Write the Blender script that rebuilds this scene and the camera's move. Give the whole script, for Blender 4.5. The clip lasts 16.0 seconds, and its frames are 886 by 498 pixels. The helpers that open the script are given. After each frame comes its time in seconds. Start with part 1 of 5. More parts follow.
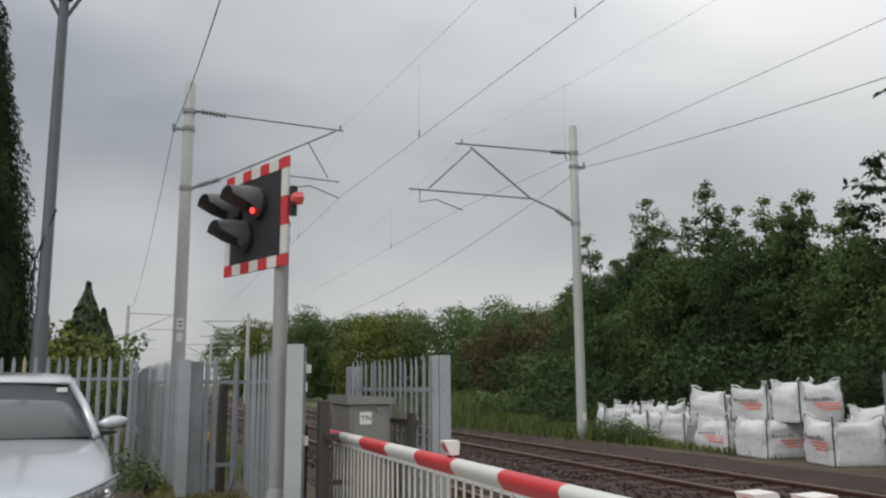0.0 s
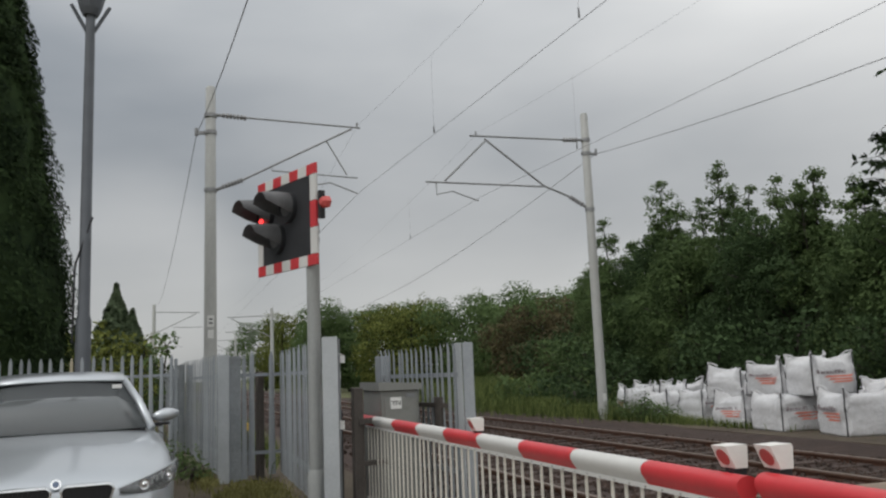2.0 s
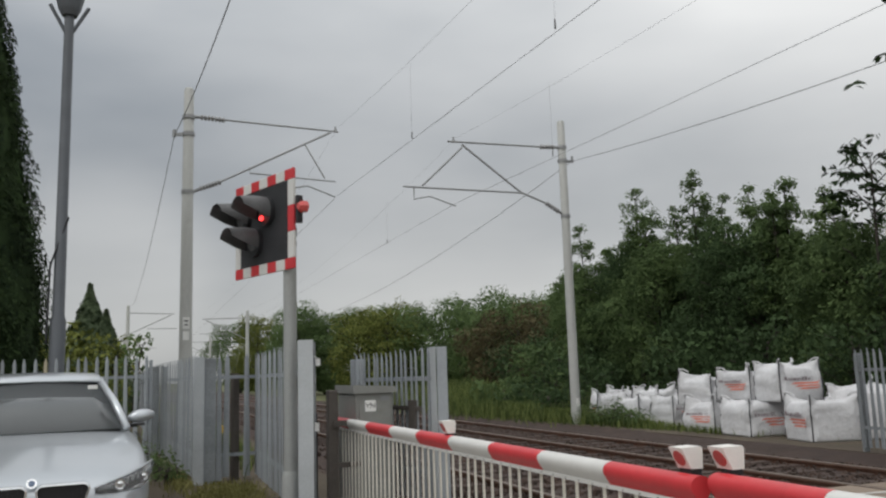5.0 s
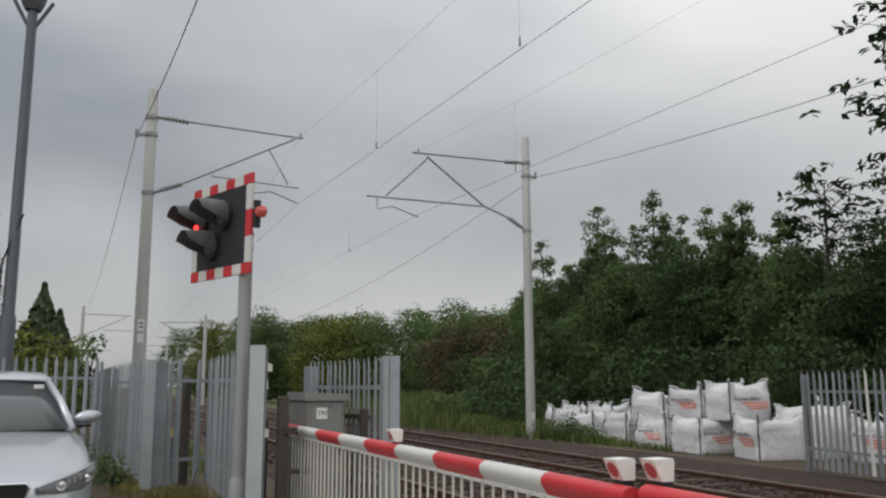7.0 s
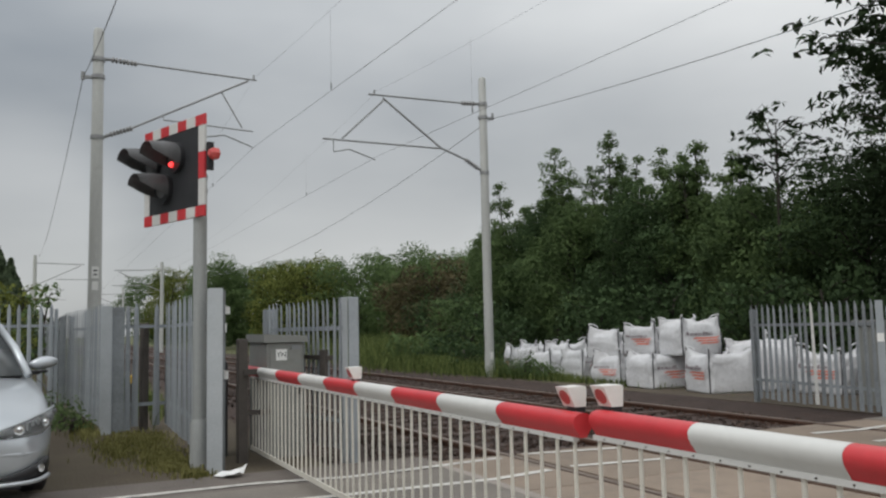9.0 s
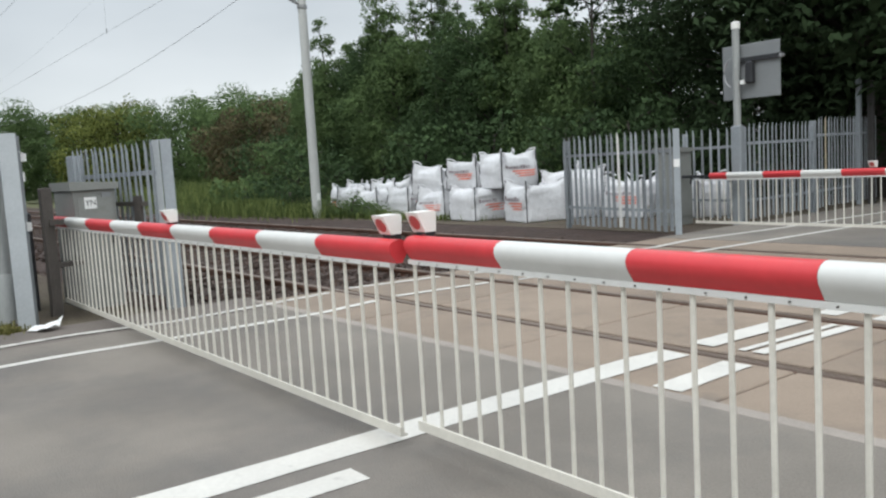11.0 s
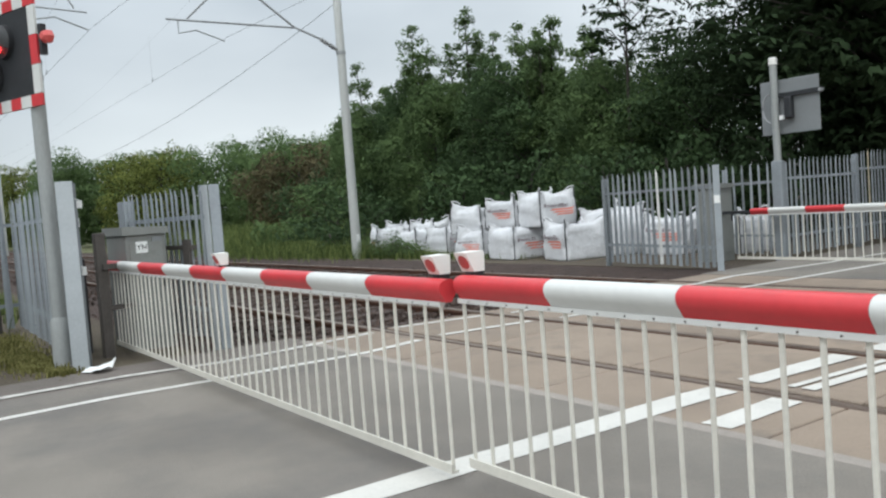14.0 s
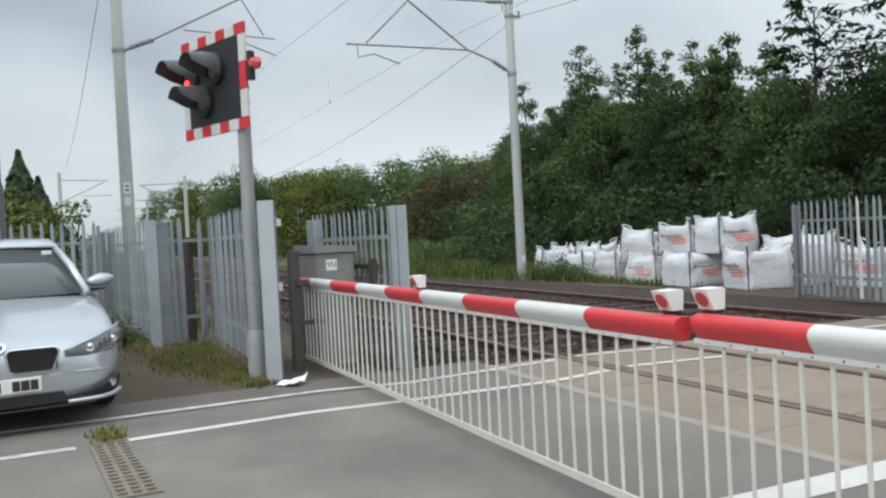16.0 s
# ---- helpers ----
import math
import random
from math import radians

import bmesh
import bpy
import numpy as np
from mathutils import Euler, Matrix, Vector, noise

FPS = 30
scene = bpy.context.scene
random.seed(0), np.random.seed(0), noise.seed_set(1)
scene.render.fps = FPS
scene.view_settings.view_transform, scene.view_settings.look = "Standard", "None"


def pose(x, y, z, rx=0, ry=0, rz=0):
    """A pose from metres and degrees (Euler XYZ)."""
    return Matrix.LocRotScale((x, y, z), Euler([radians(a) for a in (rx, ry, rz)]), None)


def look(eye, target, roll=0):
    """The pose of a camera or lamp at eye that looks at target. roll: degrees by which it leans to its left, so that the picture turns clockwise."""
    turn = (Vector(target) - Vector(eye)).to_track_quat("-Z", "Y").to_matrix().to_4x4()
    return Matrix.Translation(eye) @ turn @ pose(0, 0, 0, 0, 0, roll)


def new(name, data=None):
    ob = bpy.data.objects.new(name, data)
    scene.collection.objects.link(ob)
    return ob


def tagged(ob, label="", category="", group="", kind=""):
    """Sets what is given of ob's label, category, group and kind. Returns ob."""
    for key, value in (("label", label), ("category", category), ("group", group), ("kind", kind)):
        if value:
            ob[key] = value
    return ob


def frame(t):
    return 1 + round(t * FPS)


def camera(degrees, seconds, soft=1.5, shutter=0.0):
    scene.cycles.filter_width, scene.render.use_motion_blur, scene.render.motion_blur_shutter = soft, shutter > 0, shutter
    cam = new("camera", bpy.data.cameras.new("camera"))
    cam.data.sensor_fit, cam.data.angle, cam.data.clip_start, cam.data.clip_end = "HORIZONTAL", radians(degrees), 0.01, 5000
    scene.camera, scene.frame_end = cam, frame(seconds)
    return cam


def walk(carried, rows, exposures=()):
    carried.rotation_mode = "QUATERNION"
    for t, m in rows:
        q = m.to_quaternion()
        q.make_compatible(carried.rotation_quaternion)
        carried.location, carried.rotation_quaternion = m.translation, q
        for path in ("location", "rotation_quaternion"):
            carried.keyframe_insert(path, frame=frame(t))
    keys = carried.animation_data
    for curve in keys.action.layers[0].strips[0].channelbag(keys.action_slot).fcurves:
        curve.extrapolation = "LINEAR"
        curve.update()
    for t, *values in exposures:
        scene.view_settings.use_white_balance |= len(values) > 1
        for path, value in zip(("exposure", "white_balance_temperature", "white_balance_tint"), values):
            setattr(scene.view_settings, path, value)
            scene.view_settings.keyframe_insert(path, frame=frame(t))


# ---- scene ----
cam = camera(56.1, 16.0, soft=2.3)
PATH = [
    (0, (-0.239, 0.408, 1.46), (-2.096, 1.08, 1.779), -0.3),
    (0.5, (-0.162, 0.377, 1.465), (-2.026, 1.032, 1.778), -1.7),
    (1, (0.012, 0.25, 1.438), (-1.878, 0.865, 1.659), -1.2),
    (1.5, (0.156, 0.22, 1.483), (-1.709, 0.87, 1.794), -1.3),
    (2, (0.35, 0.186, 1.436), (-1.525, 0.818, 1.727), -2.3),
    (2.5, (0.402, 0.159, 1.463), (-1.465, 0.817, 1.748), -3.1),
    (3, (0.391, 0.054, 1.481), (-1.522, 0.6, 1.695), -2.6),
    (3.5, (0.501, -0.031, 1.471), (-1.394, 0.561, 1.716), -2.1),
    (4, (0.502, 0.039, 1.459), (-1.36, 0.702, 1.764), -2.0),
    (6.5, (0.557, 0.192, 1.409), (-1.29, 0.908, 1.689), -1.5),
    (7, (0.59, 0.207, 1.413), (-1.23, 0.969, 1.737), -0.2),
    (7.5, (0.601, 0.226, 1.408), (-1.189, 1.061, 1.724), 0.1),
    (8, (0.589, 0.221, 1.403), (-1.213, 1.033, 1.71), -0.8),
    (10.5, (0.679, 0.216, 1.32), (-1.002, 1.289, 1.172), -1.3),
    (11, (0.657, 0.265, 1.319), (-0.935, 1.457, 1.112), -3.4),
    (11.5, (0.683, 0.238, 1.335), (-0.837, 1.531, 1.201), -5.3),
    (12, (0.685, 0.243, 1.337), (-0.851, 1.517, 1.206), -5.6),
    (12.5, (0.711, 0.227, 1.33), (-0.814, 1.514, 1.198), -4.7),
    (13, (0.689, 0.221, 1.334), (-0.884, 1.454, 1.247), -5.2),
    (13.5, (0.694, 0.193, 1.336), (-0.949, 1.331, 1.27), -4.7),
    (14, (0.698, 0.169, 1.331), (-0.949, 1.299, 1.224), -4.3),
    (14.5, (0.694, 0.086, 1.331), (-0.899, 1.281, 1.145), -5.0),
    (15, (0.631, -0.045, 1.37), (-1.01, 1.091, 1.236), -2.8),
    (15.5, (0.521, -0.092, 1.379), (-1.222, 0.886, 1.327), -3.7),
    (16, (0.404, -0.046, 1.398), (-1.423, 0.767, 1.361), -3.0),
]
walk(cam, [(t, look(e, g, r)) for t, e, g, r in PATH],
     exposures=[(0.0, -0.48, 6500, 10), (0.5, -0.56, 6500, 10), (1.0, -0.49, 6500, 10), (1.5, -0.44, 6500, 10), (2.0, -0.62, 6500, 10), (3.0, -0.50, 6500, 10), (4.2, -0.56, 6500, 10), (6.3, -0.50, 6500, 10), (7.5, -0.66, 6500, 10), (8.2, -0.62, 6500, 10),
                (10.3, -0.25, 6230, 8), (10.6, -0.12, 6220, 8), (11.2, 0.04, 6120, 7), (14.5, 0.01, 6040, 6), (16.0, -0.05, 6010, 6)])

# ---- light: an overcast day ----
world = bpy.data.worlds.new("overcast")
scene.world = world
world.use_nodes = True
wn, wl = world.node_tree.nodes, world.node_tree.links
wn.clear()
SUN_ELEV, SUN_ROT = radians(48), radians(200)


def wnode(kind, **values):
    n = wn.new(kind)
    for k, v in values.items():
        n.inputs[k].default_value = v
    return n


sky = wn.new("ShaderNodeTexSky")
sky.sky_type, sky.sun_disc = "NISHITA", False
sky.sun_elevation, sky.sun_rotation = SUN_ELEV, SUN_ROT
coord = wn.new("ShaderNodeTexCoord")
sep = wn.new("ShaderNodeSeparateXYZ")
wl.new(coord.outputs["Generated"], sep.inputs[0])
# cloud masses, stretched along the horizon
cmap = wn.new("ShaderNodeMapping")
cmap.inputs["Scale"].default_value = (1.2, 1.2, 3.4)
cmap.inputs["Location"].default_value = (0.3, 1.9, 0.2)
wl.new(coord.outputs["Generated"], cmap.inputs[0])
cn = wn.new("ShaderNodeTexNoise")
cn.inputs["Scale"].default_value, cn.inputs["Detail"].default_value, cn.inputs["Roughness"].default_value = 1.2, 5, 0.42
wl.new(cmap.outputs[0], cn.inputs["Vector"])
ramp = wn.new("ShaderNodeValToRGB")
ramp.color_ramp.elements[0].position, ramp.color_ramp.elements[0].color = 0.28, (0.40, 0.435, 0.47, 1)
ramp.color_ramp.elements[1].position, ramp.color_ramp.elements[1].color = 0.80, (1.06, 1.07, 1.06, 1)
# the cloud deck thickens towards the west-southwest
side = wn.new("ShaderNodeVectorMath")
side.operation = "DOT_PRODUCT"
side.inputs[1].default_value = (-0.85, -0.55, 0.0)
wl.new(coord.outputs["Generated"], side.inputs[0])
srange = wn.new("ShaderNodeMapRange")
for k, v in (("From Min", 0.10), ("From Max", 0.97), ("To Min", 0.27), ("To Max", -0.15)):
    srange.inputs[k].default_value = v
wl.new(side.outputs["Value"], srange.inputs["Value"])
addn = wn.new("ShaderNodeMath")
addn.operation = "ADD"
wl.new(cn.outputs["Fac"], addn.inputs[0])
wl.new(srange.outputs[0], addn.inputs[1])
# a paler gap under the deck, low over the horizon
low = wn.new("ShaderNodeMapRange")
for k, v in (("From Min", 0.03), ("From Max", 0.20), ("To Min", 0.06), ("To Max", 0.0)):
    low.inputs[k].default_value = v
wl.new(sep.outputs["Z"], low.inputs["Value"])
addl = wn.new("ShaderNodeMath")
addl.operation = "ADD"
wl.new(addn.outputs[0], addl.inputs[0])
wl.new(low.outputs[0], addl.inputs[1])
gap = wn.new("ShaderNodeVectorMath")
gap.operation = "DOT_PRODUCT"
gap.inputs[1].default_value = Vector((-0.99, -0.03, 0.13)).normalized()
wl.new(coord.outputs["Generated"], gap.inputs[0])
grange = wn.new("ShaderNodeMapRange")
grange.interpolation_type = "SMOOTHSTEP"
for k, v in (("From Min", 0.990), ("From Max", 0.9995), ("To Min", 0.0), ("To Max", 0.20)):
    grange.inputs[k].default_value = v
wl.new(gap.outputs["Value"], grange.inputs["Value"])
addg = wn.new("ShaderNodeMath")
addg.operation = "ADD"
wl.new(addl.outputs[0], addg.inputs[0])
wl.new(grange.outputs[0], addg.inputs[1])
wl.new(addg.outputs[0], ramp.inputs[0])
# an overcast sky is brighter overhead than at the horizon
zen = wn.new("ShaderNodeFloatCurve")
curve = zen.mapping.curves[0]
for k, p in enumerate(((0.0, 0.34), (0.13, 0.35), (0.27, 0.44), (0.42, 0.55), (1.0, 0.90))):
    if k in (0, 4):
        curve.points[0 if k == 0 else -1].location = p
    else:
        curve.points.new(*p)
zen.mapping.update()
gain = wn.new("ShaderNodeMath")
gain.operation = "MULTIPLY"
gain.inputs[1].default_value = 2.4
wl.new(zen.outputs[0], gain.inputs[0])
wl.new(sep.outputs["Z"], zen.inputs["Value"])
mulz = wn.new("ShaderNodeVectorMath")
mulz.operation = "SCALE"
wl.new(ramp.outputs[0], mulz.inputs[0])
wl.new(gain.outputs[0], mulz.inputs["Scale"])
bg_cloud = wnode("ShaderNodeBackground", Strength=1.0)
wl.new(mulz.outputs[0], bg_cloud.inputs["Color"])
bg_sky = wnode("ShaderNodeBackground", Strength=0.1)
wl.new(sky.outputs[0], bg_sky.inputs["Color"])
mixw = wnode("ShaderNodeMixShader", Fac=0.1)
outw = wn.new("ShaderNodeOutputWorld")
wl.new(bg_cloud.outputs[0], mixw.inputs[1])
wl.new(bg_sky.outputs[0], mixw.inputs[2])
wl.new(mixw.outputs[0], outw.inputs["Surface"])
sun = new("sun", bpy.data.lights.new("sun", "SUN"))
sun.data.energy, sun.data.angle, sun.data.color = 1.2, radians(25), (1.0, 0.97, 0.93)
sun.matrix_world = look((4, -12, 14), (0, 0, 0))


# ---- materials ----
def mat(name, color, rough=0.6, metal=0.0, vary=0.25, scale=6.0, bump=0.0, fine=60.0, tint=None, island=0.0, rand=0.0, stretch=(1, 1, 1),
        trans=0.0, coat=0.0, world_pos=False, spots=None, spec=0.5):
    """A surface with stains at one scale and grain at another."""
    m = bpy.data.materials.new(name)
    m.use_nodes = True
    ns, ls = m.node_tree.nodes, m.node_tree.links
    b = ns["Principled BSDF"]
    b.inputs["Roughness"].default_value, b.inputs["Metallic"].default_value = rough, metal
    b.inputs["Specular IOR Level"].default_value = spec
    if coat:
        b.inputs["Coat Weight"].default_value, b.inputs["Coat Roughness"].default_value = coat, 0.06
    if world_pos:
        vec = ns.new("ShaderNodeNewGeometry").outputs["Position"]
    else:
        vec = ns.new("ShaderNodeTexCoord").outputs["Object"]
    mp = ns.new("ShaderNodeMapping")
    mp.inputs["Scale"].default_value = stretch
    ls.new(vec, mp.inputs[0])
    big, small = ns.new("ShaderNodeTexNoise"), ns.new("ShaderNodeTexNoise")
    big.inputs["Scale"].default_value, big.inputs["Detail"].default_value = scale, 5
    small.inputs["Scale"].default_value, small.inputs["Detail"].default_value = fine, 3
    for n in (big, small):
        ls.new(mp.outputs[0], n.inputs["Vector"])
    dark = [c * (1 - vary) for c in color]
    light = [min(1, c * (1 + vary)) for c in (tint or color)]
    r = ns.new("ShaderNodeValToRGB")
    r.color_ramp.elements[0].position, r.color_ramp.elements[0].color = 0.3, (*dark, 1)
    r.color_ramp.elements[1].position, r.color_ramp.elements[1].color = 0.7, (*light, 1)
    avg = ns.new("ShaderNodeMath")
    avg.operation = "MULTIPLY_ADD"
    avg.inputs[1].default_value = 0.4
    half = ns.new("ShaderNodeMath")
    half.operation = "MULTIPLY"
    half.inputs[1].default_value = 0.6
    ls.new(big.outputs["Fac"], half.inputs[0])
    ls.new(small.outputs["Fac"], avg.inputs[0])
    ls.new(half.outputs[0], avg.inputs[2])
    fac = avg.outputs[0]
    if island or rand:
        src = ns.new("ShaderNodeNewGeometry").outputs["Random Per Island"] if island else ns.new("ShaderNodeObjectInfo").outputs["Random"]
        mr = ns.new("ShaderNodeMapRange")
        a = island or rand
        mr.inputs["To Min"].default_value, mr.inputs["To Max"].default_value = -a, a
        ls.new(src, mr.inputs["Value"])
        ad = ns.new("ShaderNodeMath")
        ad.operation = "ADD"
        ls.new(fac, ad.inputs[0])
        ls.new(mr.outputs[0], ad.inputs[1])
        fac = ad.outputs[0]
    ls.new(fac, r.inputs[0])
    col = r.outputs[0]
    if spots:
        sc, lo, hi, sp = spots
        sn = ns.new("ShaderNodeTexNoise")
        sn.inputs["Scale"].default_value, sn.inputs["Detail"].default_value, sn.inputs["Roughness"].default_value = sc, 8, 0.65
        ls.new(vec, sn.inputs["Vector"])
        sr = ns.new("ShaderNodeMapRange")
        sr.inputs["From Min"].default_value, sr.inputs["From Max"].default_value = lo, hi
        ls.new(sn.outputs["Fac"], sr.inputs["Value"])
        mx = ns.new("ShaderNodeMix")
        mx.data_type = "RGBA"
        mx.inputs["B"].default_value = (*sp, 1)
        ls.new(sr.outputs[0], mx.inputs["Factor"])
        ls.new(col, mx.inputs["A"])
        col = mx.outputs["Result"]
    ls.new(col, b.inputs["Base Color"])
    if bump:
        bp = ns.new("ShaderNodeBump")
        bp.inputs["Strength"].default_value, bp.inputs["Distance"].default_value = bump, 0.02
        ls.new(small.outputs["Fac"], bp.inputs["Height"])
        ls.new(bp.outputs[0], b.inputs["Normal"])
    if trans:
        tr = ns.new("ShaderNodeBsdfTranslucent")
        ls.new(col, tr.inputs["Color"])
        ms = ns.new("ShaderNodeMixShader")
        ms.inputs[0].default_value = trans
        ls.new(b.outputs[0], ms.inputs[1])
        ls.new(tr.outputs[0], ms.inputs[2])
        ls.new(ms.outputs[0], ns["Material Output"].inputs["Surface"])
    return m


M_ASPHALT = mat("asphalt", (0.200, 0.178, 0.154), 0.85, vary=0.30, scale=0.9, bump=0.5, fine=90, world_pos=True, spots=(0.35, 0.5, 0.75, (0.105, 0.10, 0.098)))
M_PATH = mat("footway_asphalt", (0.145, 0.125, 0.11), 0.9, vary=0.25, scale=1.2, bump=0.4, fine=80, world_pos=True)
M_PANEL = mat("crossing_panel", (0.25, 0.195, 0.15), 0.8, vary=0.2, scale=1.4, bump=0.3, fine=70, rand=0.12, world_pos=True, spots=(2.2, 0.52, 0.8, (0.15, 0.125, 0.105)))
M_GAP = mat("dark_flangeway", (0.055, 0.045, 0.038), 0.9, vary=0.3, bump=0.3)
M_PAINT = mat("road_paint", (0.60, 0.58, 0.54), 0.6, vary=0.1, scale=3, fine=40, bump=0.15, world_pos=True, spots=(9, 0.6, 0.78, (0.42, 0.40, 0.38)))
M_PAINT_OLD = mat("worn_road_paint", (0.57, 0.55, 0.51), 0.7, vary=0.15, scale=4, fine=40, bump=0.2, world_pos=True, spots=(7, 0.5, 0.68, (0.26, 0.25, 0.24)))
M_GROUND = mat("soil_and_grass", (0.10, 0.085, 0.05), 0.95, vary=0.4, scale=0.25, bump=0.6, fine=22, tint=(0.10, 0.115, 0.04), world_pos=True)
M_DIRT = mat("verge_dirt", (0.080, 0.056, 0.042), 0.95, vary=0.35, scale=0.9, bump=0.7, fine=34, tint=(0.085, 0.070, 0.044), world_pos=True)
M_DARKDIRT = mat("dark_lineside_earth", (0.070, 0.048, 0.037), 0.95, vary=0.35, scale=0.7, bump=0.6, fine=30, tint=(0.095, 0.078, 0.052), world_pos=True)
M_BALLAST = mat("ballast_bed", (0.044, 0.027, 0.021), 0.95, vary=0.45, scale=3, bump=1.0, fine=24, world_pos=True)
M_STONE = mat("ballast_stone", (0.055, 0.035, 0.027), 0.9, vary=0.35, scale=8, bump=0.3, fine=50, island=0.35)
M_RAIL = mat("rusty_rail", (0.13, 0.065, 0.042), 0.7, 0.35, vary=0.35, scale=5, bump=0.2)
M_RAILTOP = mat("polished_rail_head", (0.22, 0.17, 0.14), 0.5, 0.7, vary=0.15, scale=5)
M_SLEEPER = mat("concrete_sleeper", (0.062, 0.043, 0.035), 0.9, vary=0.25, scale=5, bump=0.4, rand=0.15)
M_GALVNEW = mat("clean_galvanised_steel", (0.44, 0.465, 0.48), 0.6, 0.2, vary=0.12, scale=3, fine=35, bump=0.05, spots=(3.0, 0.62, 0.85, (0.33, 0.335, 0.33)))
M_GALV = mat("galvanised_steel", (0.315, 0.34, 0.36), 0.6, 0.25, vary=0.17, scale=3, fine=35, bump=0.08, rand=0.22, spots=(2.2, 0.62, 0.85, (0.27, 0.275, 0.28)))
M_GALVOLD = mat("weathered_galvanised_steel", (0.27, 0.29, 0.305), 0.65, 0.2, vary=0.25, scale=3, fine=30, bump=0.1, rand=0.2, spots=(2, 0.55, 0.8, (0.17, 0.17, 0.16)))
M_DARKTIMBER = mat("dark_timber", (0.05, 0.047, 0.045), 0.9, vary=0.3, scale=5, bump=0.3)
M_YELLOWBOX = mat("yellow_plastic", (0.62, 0.40, 0.05), 0.5, vary=0.15, scale=6)
M_GALVYEL = mat("yellowed_pale", (0.48, 0.43, 0.31), 0.65, 0.1, vary=0.2, scale=3, bump=0.1)
M_MAST = mat("mast_grey", (0.50, 0.505, 0.485), 0.6, 0.1, vary=0.14, scale=1.2, fine=30, bump=0.08, stretch=(1, 1, 0.25), spots=(1.5, 0.6, 0.85, (0.33, 0.32, 0.28)))
M_POSTGREY = mat("painted_post", (0.33, 0.34, 0.33), 0.55, 0.1, vary=0.15, scale=2, stretch=(1, 1, 0.3), bump=0.05)
M_LAMPPOST = mat("dark_lamp_post", (0.115, 0.125, 0.14), 0.5, 0.1, vary=0.2, scale=2, bump=0.05)
M_ARM = mat("dull_steel_arm", (0.34, 0.345, 0.35), 0.55, 0.3, vary=0.2, scale=8)
M_WIRE = mat("wire", (0.12, 0.12, 0.125), 0.6, 0.2, vary=0.1)
M_INSUL = mat("insulator", (0.34, 0.34, 0.345), 0.35, 0.0, vary=0.15)
M_RED = mat("red_retroreflective", (0.57, 0.042, 0.05), 0.42, vary=0.1, scale=4, fine=25, bump=0.03, spots=(6, 0.68, 0.85, (0.46, 0.10, 0.09)))
M_WHITE = mat("white_retroreflective", (0.64, 0.635, 0.61), 0.42, vary=0.06, scale=4, fine=25, bump=0.03, spots=(5, 0.62, 0.9, (0.56, 0.56, 0.54)))
M_BAR = mat("white_enamel_bar", (0.65, 0.62, 0.55), 0.45, vary=0.1, scale=6, bump=0.04, rand=0.12, spots=(9, 0.64, 0.82, (0.45, 0.40, 0.33)))
M_LAMPWHITE = mat("white_lamp_case", (0.80, 0.79, 0.75), 0.45, vary=0.07, scale=7, spots=(11, 0.6, 0.85, (0.58, 0.55, 0.49)))
M_BLACK = mat("matt_black", (0.022, 0.023, 0.026), 0.6, vary=0.3, scale=6, bump=0.08)
M_HOOD = mat("weathered_black_hood", (0.10, 0.102, 0.105), 0.55, vary=0.35, scale=5, bump=0.1)
M_BROWN = mat("rusty_brown_paint", (0.092, 0.080, 0.071), 0.75, 0.1, vary=0.3, scale=5, bump=0.25)
M_CAB = mat("grey_cabinet_paint", (0.245, 0.25, 0.235), 0.6, 0.1, vary=0.15, scale=2.5, bump=0.08, spots=(2.5, 0.6, 0.85, (0.15, 0.14, 0.12)))
M_SIGNGREY = mat("grey_aluminium_sheet", (0.25, 0.26, 0.265), 0.5, 0.3, vary=0.1, scale=2.5, bump=0.04)
M_LABEL = mat("white_label", (0.82, 0.82, 0.80), 0.5, vary=0.04)
M_INK = mat("black_ink", (0.03, 0.03, 0.03), 0.6, vary=0.1)
M_BAG = mat("woven_white_sack", (0.60, 0.60, 0.61), 0.75, vary=0.14, scale=2.5, bump=0.75, fine=13, rand=0.12, spots=(2.0, 0.58, 0.85, (0.52, 0.50, 0.47)))
M_SEAM = mat("dark_seam_strap", (0.085, 0.085, 0.09), 0.8, vary=0.2)
M_PRINTRED = mat("faded_red_print", (0.70, 0.25, 0.19), 0.75, vary=0.2, scale=9)
M_PRINTGREY = mat("grey_print", (0.27, 0.23, 0.24), 0.75, vary=0.15, scale=9)
M_CAR = mat("silver_car_paint", (0.50, 0.53, 0.56), 0.32, 0.55, vary=0.05, scale=1.5, fine=200, coat=0.7)
M_CARBLACK = mat("black_plastic", (0.018, 0.018, 0.02), 0.45, vary=0.2)
M_CHROME = mat("chrome", (0.75, 0.76, 0.77), 0.12, 1.0, vary=0.04)
M_TYRE = mat("tyre_rubber", (0.025, 0.025, 0.026), 0.85, vary=0.2, bump=0.2)
M_BADGE = mat("blue_enamel", (0.10, 0.14, 0.22), 0.3, vary=0.05)
M_PLATE = mat("number_plate_white", (0.80, 0.80, 0.76), 0.4, vary=0.04)
M_BARK = mat("bark", (0.045, 0.038, 0.03), 0.95, vary=0.4, scale=4, bump=0.8, fine=20, stretch=(1, 1, 0.3))
M_LEAF = mat("green_leaf", (0.080, 0.125, 0.055), 0.8, vary=0.30, scale=0.5, fine=2, island=0.08, tint=(0.125, 0.180, 0.070), trans=0.28, spec=0.08, world_pos=True)
